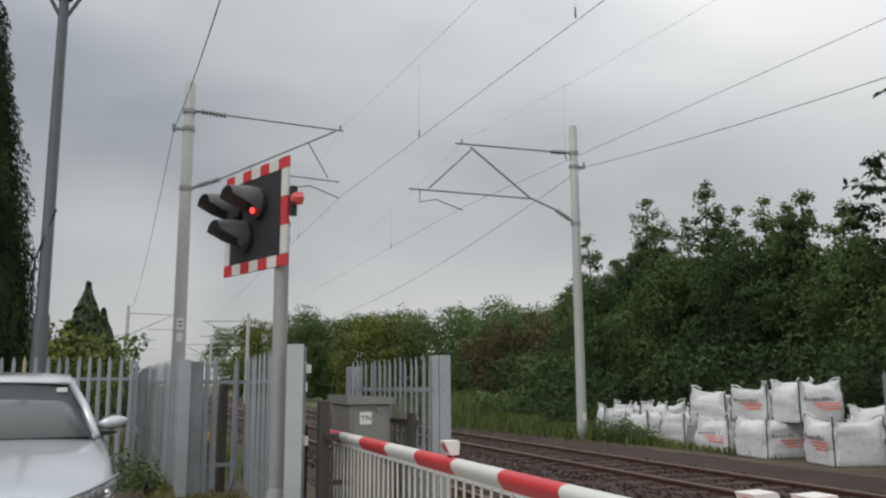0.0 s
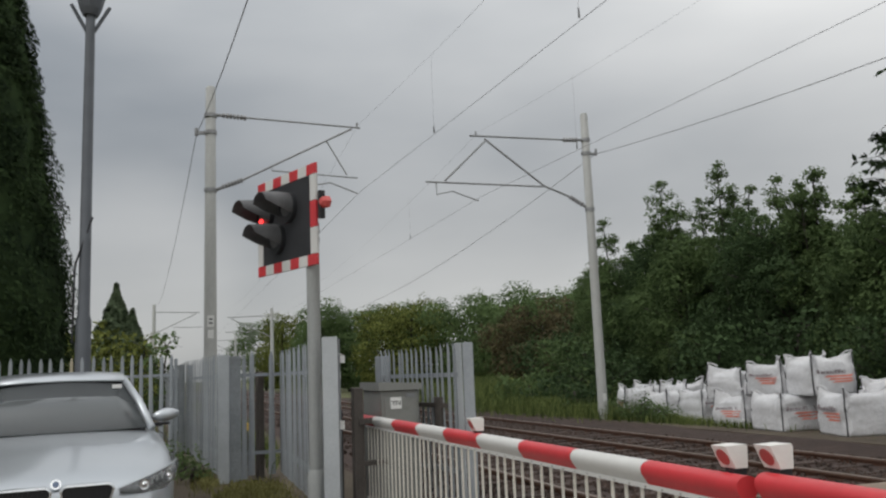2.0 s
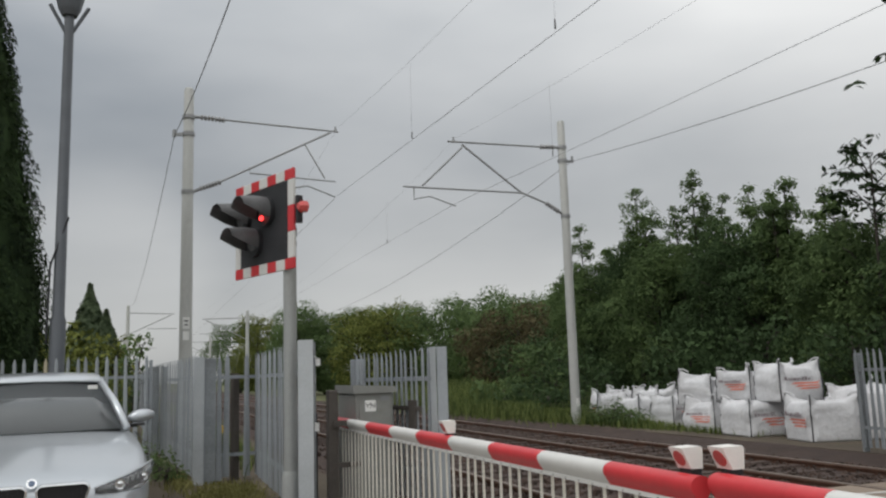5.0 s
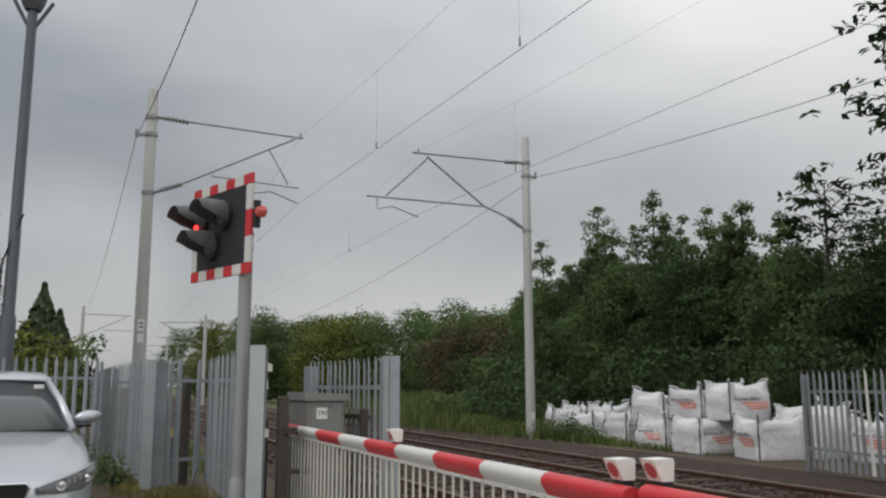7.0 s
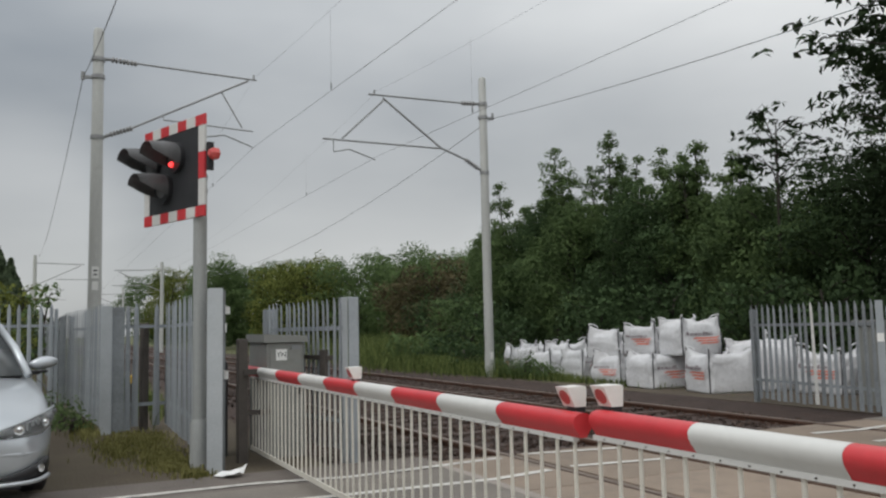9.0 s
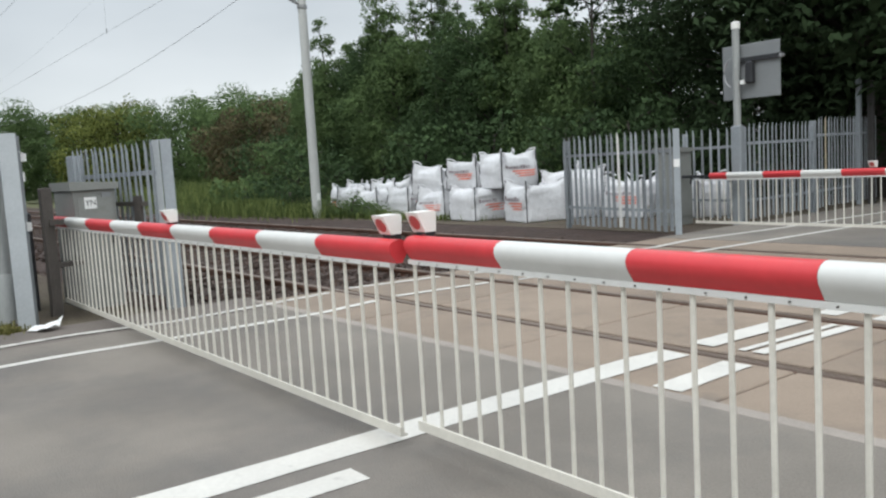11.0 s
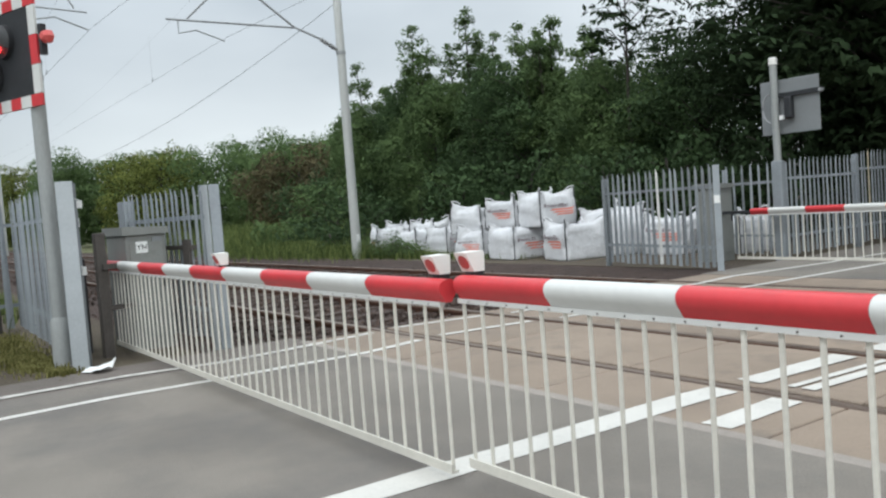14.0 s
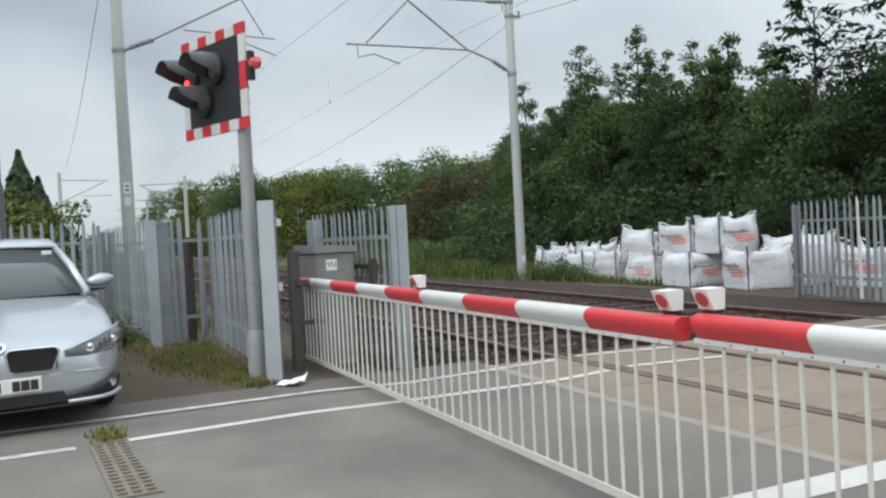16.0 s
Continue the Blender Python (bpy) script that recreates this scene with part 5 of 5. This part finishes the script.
# ---- plants ----
def leaf_mesh(name, centres, normals, sizes, material, rng, aspect=0.6, spread=0.42):
    """Many small folded leaves as one mesh."""
    n = len(centres)
    d = normals + rng.normal(0, spread, (n, 3))
    d /= np.linalg.norm(d, axis=1)[:, None] + 1e-9
    up = rng.normal(0, 1, (n, 3)) + np.array([0, 0, -0.6])
    a = up - (up * d).sum(1)[:, None] * d
    a /= np.linalg.norm(a, axis=1)[:, None] + 1e-9
    b = np.cross(d, a)
    s = sizes[:, None]
    v = np.empty((n, 4, 3))
    v[:, 0] = centres - a * s * 0.5
    v[:, 1] = centres + b * s * aspect * 0.5 + d * s * 0.12
    v[:, 2] = centres + a * s * 0.5
    v[:, 3] = centres - b * s * aspect * 0.5 + d * s * 0.12
    me = bpy.data.meshes.new(name)
    me.vertices.add(n * 4)
    me.vertices.foreach_set("co", v.reshape(-1))
    me.loops.add(n * 4)
    me.loops.foreach_set("vertex_index", np.arange(n * 4, dtype=np.int32))
    me.polygons.add(n)
    me.polygons.foreach_set("loop_start", np.arange(0, n * 4, 4, dtype=np.int32))
    me.materials.append(material)
    me.update(calc_edges=True)
    return me


def clump_points(rng, clumps, per, gap=0.0):
    """Points in the outer part of ellipsoid clumps (x, y, z, rx, ry, rz), with the way outwards."""
    cs, ns = [], []
    for c in clumps:
        n = max(8, int(per * c[3] * c[5]))
        d = rng.normal(0, 1, (n, 3))
        d /= np.linalg.norm(d, axis=1)[:, None]
        r = 0.55 + 0.45 * rng.rand(n) ** 0.6
        lump = 1 + 0.22 * np.sin(d[:, 0] * 5 + c[0] * 3) * np.sin(d[:, 1] * 4 + c[1] * 2) + 0.16 * np.sin(d[:, 2] * 7 + c[2] * 5)
        p = d * (r * lump)[:, None] * np.array(c[3:6]) + np.array(c[:3])
        cs.append(p)
        ns.append(d)
    return np.concatenate(cs), np.concatenate(ns)


def tree(place, height, spread, seed, material, label, per=260, leaf=0.16, low=0.15, clumps=26, group="trees by the railway", spires=0, name="tree"):
    """A tapered trunk with limbs and a crown of leaf clumps."""
    rng = np.random.RandomState(seed)
    t = thing(name, place, label, "tree", group)
    trunk, cl, sprigs = Geo(), [], []
    top = height * 0.8
    lean = rng.normal(0, 0.25, 2)
    tp = [(lean[0] * u * u, lean[1] * u * u, -0.3 + (top + 0.3) * u) for u in np.linspace(0, 1, 7)]
    trunk.tube(tp, [max(0.03, height * 0.022 * (1 - 0.88 * u)) for u in np.linspace(0, 1, 7)], 9)
    for k in range(clumps):
        h = height * (low + (0.93 - low) * (k + rng.rand()) / clumps)
        prof = math.sin(math.pi * min(0.97, max(0.12, (h / height - low * 0.4) / (1.05 - low * 0.4)))) ** 0.6
        a = k * 2.4 + rng.rand()
        r = spread * prof * (0.35 + 0.6 * rng.rand())
        e = Vector((math.cos(a) * r, math.sin(a) * r, h))
        z0 = max(0.3, h - r * 0.7)
        s = Vector((lean[0] * (z0 / top) ** 2, lean[1] * (z0 / top) ** 2, min(z0, top)))
        trunk.tube([s, s.lerp(e, 0.5) + Vector((0, 0, 0.15 * r)), e], [height * 0.007, height * 0.005, 0.015], 5)
        cr = spread * (0.30 + 0.16 * rng.rand())
        cl.append((*e, cr, cr, cr * (0.62 + 0.3 * rng.rand())))
    for k in range(spires):
        a, r = rng.rand() * 6.28, spread * 0.75 * rng.rand()
        hh = height * (0.86 + 0.16 * rng.rand())
        e = Vector((math.cos(a) * r, math.sin(a) * r, hh - 0.9))
        tip = e + Vector((rng.normal(0, 0.2), rng.normal(0, 0.2), 0.9 + 0.7 * rng.rand()))
        trunk.tube([e - Vector((0, 0, 1.0)), e, tip], [0.03, 0.02, 0.006], 5)
        sprigs.append((e, tip))
    part("trunk", trunk, M_BARK, t, "dark brown trunk and limbs", smooth="all")
    c, n = clump_points(rng, cl, per)
    for e, tip in sprigs:
        m = 150
        u = rng.rand(m)
        w = 0.52 * np.sin(np.pi * (0.2 + 0.68 * u)) ** 0.8
        fan = np.floor(rng.rand(m) * 9) * 0.7 + u * 2
        q = np.array(e)[None] + u[:, None] * np.array(tip - e)[None] + np.stack([np.cos(fan) * w * rng.rand(m), np.sin(fan) * w * rng.rand(m), rng.normal(0, 0.06, m)], 1)
        c, n = np.concatenate([c, q]), np.concatenate([n, np.stack([np.cos(fan) * 0.4, np.sin(fan) * 0.4, 0.8 + 0 * u], 1)])
    keep = c[:, 2] > 0.05
    c, n = c[keep], n[keep]
    tagged(part("crown", leaf_mesh("crown", c, n, leaf * (0.6 + 0.8 * rng.rand(len(c))), material, rng), material, t, "leafy crown"), kind="stuff")
    return t


# wood behind the sacks
# the skyline rises and falls along the wood; far right it grows tall
def sky_height(x, y):
    s, d = (x - 0.6) / (y - 0.2), math.hypot(x - 0.6, y - 0.2)
    return 1.4 + d * float(np.interp(s, (-2.2, -1.82, -1.63, -1.51, -1.31, -1.15, -0.95, -0.86, -0.80, -0.76, -0.70, -0.5), (0.09, 0.12, 0.145, 0.158, 0.172, 0.172, 0.158, 0.152, 0.160, 0.19, 0.30, 0.42)))


# right-hand trees (x > -13) have canopy shade put into their leaf colour
WOOD = [(-33.4, 20.5, 2.5, M_LEAF), (-30.4, 20.8, 2.5, M_LEAFDARK), (-27.8, 20.0, 2.3, M_LEAF), (-25.2, 21.0, 2.5, M_LEAFDARK), (-22.6, 20.2, 2.5, M_LEAFDARK), (-20.2, 21.2, 2.5, M_LEAF),
        (-17.6, 20.0, 2.4, M_LEAF), (-15.2, 20.8, 2.4, M_LEAFDARK), (-12.2, 21.4, 3.0, M_LEAFSHADE), (-8.4, 22.0, 3.4, M_LEAFSHADE),
        (-32.0, 24.5, 3.2, M_LEAFDARK), (-26.0, 25.0, 3.2, M_LEAFDARK), (-20.0, 25.5, 3.0, M_LEAFDARK), (-12.0, 27.0, 4.0, M_LEAFSHADE), (-5.5, 28.0, 4.4, M_LEAFSHADE), (1.5, 30.0, 4.6, M_LEAFSHADE)]
for i, (x, y, s, m) in enumerate(WOOD):
    h = (min(13.5, sky_height(x, y)) - 0.3) * (0.84 if y > 24 else 0.97 if x > -23 else 0.94)
    tree((x, y, 0), h, s, 20 + i, m, "dense dark green broadleaf tree behind the stacked bags", per=1350, leaf=0.105, low=0.05, clumps=34, spires=2 if y < 24 else 0)


# slender ashes that stand above the rest of the wood
def ash(place, height, stems, seed):
    """Thin stems with loose, uneven heads of leaves."""
    rng = np.random.RandomState(seed)
    t = thing("tree", place, "slender young ash with a loose leafy head", "tree", "trees by the railway")
    wood_geo, cs, ns, ss = Geo(), [], [], []
    for k in range(stems):
        h = height * (1.0 if k == 0 else 0.78 + 0.13 * rng.rand()) - 0.25
        bx, by = (0, 0) if k == 0 else rng.normal(0, 0.55, 2)
        lean = rng.normal(0, 0.22, 2)

        def stem(u):
            return Vector((bx * u + lean[0] * u * u, by * u + lean[1] * u * u, -0.3 + (h + 0.3) * u))

        wood_geo.tube([stem(u) for u in np.linspace(0, 1, 8)], [0.07 * (1 - 0.9 * u) + 0.008 for u in np.linspace(0, 1, 8)], 6)
        # a fuller head at the top, a thin neck, loose tufts below
        for m in range(30):
            u = 1.0 - 0.45 * (m / 29) ** 0.85 + 0.015 * rng.normal()
            wide = float(np.interp(m, (0, 4, 9, 13, 17, 23, 29), (0.12, 0.42, 0.55, 0.34, 0.48, 0.75, 0.85)))
            w = m * 2.4 + rng.rand() * 1.5
            at = stem(min(1.0, u)) + Vector((0, 0, 0.12 * rng.normal()))
            tip = at + Vector((math.cos(w), math.sin(w), 0)) * wide * (0.35 + 0.75 * rng.rand()) + Vector((0, 0, 0.10 + 0.12 * rng.rand()))
            wood_geo.tube([at - Vector((0, 0, 0.15)), tip], [0.014, 0.005], 4)
            n = int(55 + 40 * rng.rand())
            d = rng.normal(0, 1, (n, 3))
            d /= np.linalg.norm(d, axis=1)[:, None]
            p = np.array(tip) + d * (rng.rand(n, 1) ** 0.5) * np.array([0.30, 0.30, 0.22]) * (0.7 + 0.6 * rng.rand())
            cs.append(p)
            ns.append(d * 0.5 + np.array([0, 0, 0.6]))
            ss.append(0.09 + 0.09 * rng.rand(n))
    part("trunk", wood_geo, M_BARK, t, "thin dark stems")
    tagged(part("crown", leaf_mesh("crown", np.concatenate(cs), np.concatenate(ns), np.concatenate(ss), M_LEAF, rng, 0.5), M_LEAF, t, "loose leafy head"), kind="stuff")


for i, (x, h, n) in enumerate([(-36.6, 6.2, 3), (-35.2, 6.5, 2), (-33.3, 8.1, 2), (-32.1, 6.9, 2), (-31.0, 7.3, 2), (-29.1, 8.8, 3), (-28.0, 7.4, 2), (-26.7, 7.8, 2), (-25.1, 8.75, 2), (-24.1, 7.5, 2), (-22.6, 7.4, 3), (-21.6, 7.0, 3), (-20.8, 7.6, 2), (-19.6, 6.8, 3), (-18.4, 6.3, 3)]):
    ash((x, 20.0 + 0.35 * math.sin(i * 2.1), 0), h, n, 200 + i)


def chestnut(place, height, spread, seed, label, boughs=185, fans=46, low=0.20, loose=0.42):
    """A large horse chestnut: drooping fans of long leaves on spreading boughs."""
    rng = np.random.RandomState(seed)
    t = thing("tree", place, label, "tree", "trees by the railway")
    trunk = Geo()
    trunk.tube([(0, 0, -0.3), (0.1, 0, height * 0.18), (0.0, 0.1, height * 0.45), (0.1, 0.1, height * 0.9)], [height * (0.031 if height > 10 else 0.016), height * (0.025 if height > 10 else 0.012), height * (0.018 if height > 10 else 0.007), 0.02], 12)
    cs, ns, ss = [], [], []
    for k in range(boughs):
        u = (k + rng.rand()) / boughs
        h = height * (low + (0.96 - low) * u)
        a = k * 2.39996
        r = spread * math.sin(math.pi * (0.14 + 0.80 * u)) ** 0.55 * (0.45 + 0.6 * rng.rand())
        e = Vector((math.cos(a) * r, math.sin(a) * r, h))
        s = Vector((0, 0.1, max(1.8, h - r * 0.45)))
        trunk.tube([s, s.lerp(e, 0.55) + Vector((0, 0, 0.033 * height)), e], [0.0028 * height, 0.0016 * height, 0.006], 5)
        for j in range(fans):
            f = 0.45 + 0.6 * rng.rand()
            hub = np.array(s.lerp(e, min(1.0, f))) + rng.normal(0, loose, 3) * np.array([1, 1, 0.6])
            lean = rng.normal(0, 0.5, 2)
            for m in range(5):
                w = m * 1.256 + rng.rand()
                d = np.array([math.cos(w), math.sin(w), -0.55])
                cs.append(hub + d * 0.15)
                ns.append(np.array([math.cos(w) * 0.5 + lean[0], math.sin(w) * 0.5 + lean[1], 0.9]))
                ss.append(0.20 + 0.15 * rng.rand())
    part("trunk", trunk, M_BARK, t, "dark brown trunk and boughs", smooth="all")
    cs, ns, ss = np.array(cs), np.array(ns), np.array(ss)
    # chestnut leaves use the darkened green, so crown shade is in the colour
    tagged(part("crown", leaf_mesh("crown", cs, ns, ss, M_LEAFSHADE, rng, 0.42, 0.3), M_LEAFSHADE, t, "crown of drooping long leaves"), kind="stuff")


chestnut((-8.7, 19.4, 0), 15.0, 5.2, 5, "large horse chestnut overhanging the far side, shade in its leaf colour", 230, 44, 0.15)
chestnut((-1.6, 21.0, 0), 13.5, 5.4, 6, "large horse chestnut beside the far road, shade in its leaf colour")

chestnut((-16.3, 18.7, 0), 7.7, 1.75, 7, "young horse chestnut standing above the hedge", 13, 7, 0.72, 0.24)

# distant trees along the line
rng_far = np.random.RandomState(9)
FAR = [(-40, 22.5, 8.0, 3.2, M_LEAFBRN), (-44, 21, 6.2, 3.2, M_LEAFBRN), (-47, 25, 8.8, 3.6, M_LEAF), (-52, 23, 8.6, 3.4, M_LEAF), (-56, 26, 9.6, 3.6, M_LEAF), (-60, 22, 8.2, 3.6, M_LEAF), (-64, 19, 6.6, 3.2, M_LEAFYEL),
       (-68, 22, 8.4, 3.4, M_LEAF), (-72, 18.5, 7.4, 3.2, M_LEAFYEL), (-78, 22, 8.8, 3.6, M_LEAF), (-84, 18, 7.6, 3.4, M_LEAF), (-90, 21, 10.2, 3.8, M_LEAF), (-84, 15.5, 8.4, 3.4, M_LEAF), (-98, 17, 9.6, 4.0, M_LEAF),
       (-108, 14.5, 8.6, 4.2, M_LEAFYEL), (-118, 13.5, 8.0, 4.4, M_LEAF), (-70, 30, 12.0, 4.6, M_LEAF), (-60, 32, 12.0, 4.8, M_LEAF), (-50, 31, 11.6, 4.6, M_LEAF), (-40, 30, 12.0, 4.4, M_LEAF)]
for i, (x, y, h, s, m) in enumerate(FAR):
    h = (1.4 + math.hypot(x, y) * (0.070 if m is M_LEAFBRN else float(np.interp(x, (-118, -84, -70, -40), (0.066, 0.078, 0.086, 0.088))))) * (0.92 + 0.16 * rng_far.rand())
    tree((x, y, 0), h, s, 60 + i, m, "distant leafy tree beside the railway", per=420, leaf=0.20, low=0.04, clumps=22, group="distant trees")
for i, (x, y, h, s, m) in enumerate([(-44, -6.0, 4.4, 2.2, M_LEAFYEL), (-38, -4.2, 3.6, 1.8, M_LEAF), (-30, -3.4, 3.2, 1.6, M_LEAFYEL), (-33, 0.0, 3.4, 0.9, M_LEAF), (-52, -2.6, 4.2, 2.2, M_LEAF), (-75, -4.0, 4.0, 2.4, M_LEAF), (-24, -3.3, 3.9, 1.5, M_LEAFYEL), (-27, -1.9, 3.3, 1.3, M_LEAFYEL), (-36, -1.0, 3.4, 1.5, M_LEAFYEL)]):
    tree((x, y, 0), h, s, 90 + i, m, "small bushy tree beyond the fence", per=260, leaf=0.2, low=0.05, clumps=18, group="trees beyond the fence")


def conifer(place, height, radius, seed, label, n=26000, leaf=0.16, tip=0.25, name="conifer", lump=0.0, material=None, core=False, power=0.66):
    """A column of upswept sprays round a straight trunk."""
    rng = np.random.RandomState(seed)
    t = thing(name, place, label, "tree", "conifers")
    part("trunk", Geo().tube([(0, 0, -0.3), (0, 0, height * 0.95)], [height * 0.02, 0.03], 8), M_BARK, t, "dark trunk")
    u = rng.rand(n) ** 0.85
    ang = rng.rand(n) * 2 * math.pi
    prof = radius * np.minimum(1.0, ((1 - u) / (1 - tip)) ** power) * (0.97 + 0.035 * np.sin(ang * 9 + u * 31) + 0.03 * np.sin(ang * 17 - u * 67) + lump * np.sin(u * 41 + np.sin(ang * 2) * 2))
    r = prof * ((0.88 + 0.13 * rng.rand(n)) if core else (0.70 + 0.34 * rng.rand(n) ** 0.7))
    if lump:
        r *= 1.12 - 0.42 * ((u * 15 + 0.35 * np.sin(ang * 3) + 0.2 * np.sin(ang * 7)) % 1.0)
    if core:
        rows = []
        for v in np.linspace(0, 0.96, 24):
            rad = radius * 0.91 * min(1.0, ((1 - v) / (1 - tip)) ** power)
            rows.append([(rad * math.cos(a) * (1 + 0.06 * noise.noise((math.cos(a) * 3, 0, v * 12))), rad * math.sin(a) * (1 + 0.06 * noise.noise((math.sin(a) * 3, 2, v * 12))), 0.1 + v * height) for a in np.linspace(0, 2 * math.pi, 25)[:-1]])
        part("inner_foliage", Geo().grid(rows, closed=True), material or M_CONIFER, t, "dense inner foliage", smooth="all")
    c = np.stack([np.cos(ang) * r, np.sin(ang) * r, 0.1 + u * height], 1)
    nn = np.stack([np.cos(ang), np.sin(ang), 0.5 + 0 * ang], 1)
    tagged(part("crown", leaf_mesh("crown", c, nn, leaf * (0.6 + 0.9 * rng.rand(n)), material or M_CONIFER, rng, 0.4, 0.3), material or M_CONIFER, t, "dense dark sprays"), kind="stuff")


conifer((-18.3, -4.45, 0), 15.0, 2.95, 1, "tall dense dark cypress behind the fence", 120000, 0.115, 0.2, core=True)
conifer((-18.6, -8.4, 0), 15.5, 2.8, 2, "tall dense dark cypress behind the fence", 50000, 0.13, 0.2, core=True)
conifer((-46.0, -2.25, 0), 6.5, 2.5, 3, "dark pointed conifer beyond the fence", 16000, 0.24, 0.0, lump=0.16, power=1.05, material=M_SPRUCE)
conifer((-43.0, -1.35, 0), 4.9, 1.9, 8, "dark pointed conifer beyond the fence", 12000, 0.24, 0.0, lump=0.16, power=1.05, material=M_SPRUCE)


def grass(name, spots, label, blade=(0.12, 0.4), material=None, seed=3):
    """Tufts of blades over patches (x, y, rx, ry, count, height)."""
    rng = np.random.RandomState(seed)
    V, F = [], []
    for x, y, rx, ry, n, h in spots:
        a, r = rng.rand(n) * 6.283, np.abs(rng.normal(0, 0.62, n))
        for k in range(n):
            px, py = x + math.cos(a[k]) * r[k] * rx, y + math.sin(a[k]) * r[k] * ry
            w, hh, q = (0.004 + 0.006 * rng.rand()) * (1.0 if h < 0.2 else 1.3), h * (0.35 + 0.8 * rng.rand()), rng.rand() * 6.283
            lx, ly = math.cos(q + 1.2) * hh * 0.9 * rng.rand(), math.sin(q + 1.2) * hh * 0.9 * rng.rand()
            i = len(V)
            V += [(px - math.cos(q) * w, py - math.sin(q) * w, -0.06), (px + math.cos(q) * w, py + math.sin(q) * w, -0.06),
                  (px + lx * 0.4 + math.cos(q) * w * 0.8, py + ly * 0.4 + math.sin(q) * w * 0.8, hh * 0.6), (px + lx * 0.4 - math.cos(q) * w * 0.8, py + ly * 0.4 - math.sin(q) * w * 0.8, hh * 0.6), (px + lx, py + ly, hh)]
            F += [(i, i + 1, i + 2, i + 3), (i + 3, i + 2, i + 4)]
    me = bpy.data.meshes.new(name)
    me.from_pydata(V, [], F)
    me.materials.append(material or M_GRASS)
    return tagged(new(name, me), label, "grass", kind="stuff")


grass("grass", [(-9.5, 1.42, 1.0, 0.26, 2600, 0.020), (-8.7, 1.45, 0.45, 0.20, 1000, 0.020), (-11.2, 1.40, 1.0, 0.32, 2400, 0.030), (-6.35, 0.12, 0.28, 0.11, 900, 0.035), (-10.5, 1.0, 1.3, 0.26, 1300, 0.028), (-12.6, 0.75, 1.2, 0.2, 900, 0.09), (-7.95, 1.55, 0.25, 0.15, 500, 0.035)], "thin yellowish grass and weeds at the foot of the fence", material=M_DRYGRASS)
grass("grass", [(-26.0, 12.2, 4.5, 1.3, 7000, 0.48), (-21.5, 12.0, 2.6, 0.6, 3400, 0.32), (-18.0, 12.1, 2.2, 0.4, 1900, 0.18), (-15.5, 12.2, 2.0, 0.3, 500, 0.12), (-31, 13.5, 4.5, 2.5, 4200, 1.0), (-38, 14.5, 5, 3.0, 3000, 1.2)], "tall green grass beside the far track", seed=7)
grass("grass", [(-17.0, 1.9, 3.0, 0.5, 900, 0.3), (-23.0, 1.8, 4.0, 0.6, 1500, 0.4)], "rough weeds between the fence and the near track", seed=17)
grass("grass", [(-14.0, -2.5, 0.5, 3.0, 1200, 0.3), (-20, -1.0, 5, 1.5, 1500, 0.5)], "rough grass below the fence behind the car", seed=11)
# bushes right of x = -11 fill the shaded backdrop, shade in their colour
for i, (x, y, h, s) in enumerate([(-13.5, 0.25, 0.42, 0.5), (-12.6, 0.55, 0.24, 0.36), (-24.5, 14.6, 1.7, 1.1), (-23.6, 12.6, 0.8, 0.8), (-26.0, 12.9, 1.0, 1.1), (-28.8, 13.1, 1.1, 1.3), (-27.5, 15.5, 2.2, 1.5), (-31.0, 16.5, 2.6, 1.8), (-35, 17.5, 3.0, 2.2), (-19.3, 12.0, 0.50, 0.75), (-18.3, 11.95, 0.34, 0.6), (-22.0, 16.6, 2.4, 1.6), (-19.0, 17.0, 2.6, 1.7), (-16.0, 17.2, 2.6, 1.7), (-13.2, 17.0, 2.6, 1.6), (-10.4, 17.2, 2.8, 1.6), (-9.7, 19.6, 3.4, 1.8), (-9.3, 22.2, 4.0, 2.2), (-6.5, 25.0, 4.2, 2.6)]):
    tree((x, y, 0), h, s, 130 + i, M_LEAF if h < 0.7 else M_LEAF if i % 2 and x < -24 else M_LEAFSHADE if x > -11 else M_LEAFDARK, "low dense bush at the edge of the wood" if x < -14 or y > 5 else "low dark weeds between the car and the fence", per=420 if h > 0.6 else 1500, leaf=0.15 if h > 0.6 else 0.06, low=0.0, clumps=14, group="bushes", name="bush")

# ---- litter by the end post ----
g, rr = Geo(), random.Random(4)
rows = [[(0.06 * i - 0.12, 0.05 * k - 0.1, 0.03 + 0.07 * abs(noise.noise((i * 0.9, k * 0.8, 2))) + 0.02 * i * (k == 4)) for k in range(5)] for i in range(5)]
g.grid(rows)
paper = solid("litter", g, M_PAPER, "crumpled white paper lying by the end post", "litter", place=pose(-7.62, 1.84, -0.02, 0, 0, 30))
thick(paper, 0.004)


# ---- what moves: the two red lamps flash by turns ----
def motions():
    period, start = 0.74, 0.57
    for k, ob in enumerate(flashers):
        lit, dark = pose(0, -0.03, 0), pose(0, 0.045, 0)
        on_at = start + (0 if k == 1 else 0.37)
        rows, t = [], on_at - period
        first_on = t <= 0 < t + 0.37
        rows.append((0.0, lit if first_on else dark))
        while t < 16.4:
            for edge, before, after in ((t, dark, lit), (t + 0.37, lit, dark)):
                if 0.05 < edge < 15.97:
                    rows += [(edge - 0.035, before), (edge, after)]
            t += period
        rows.append((16.0, rows[-1][1]))
        walk(ob, rows)


motions()
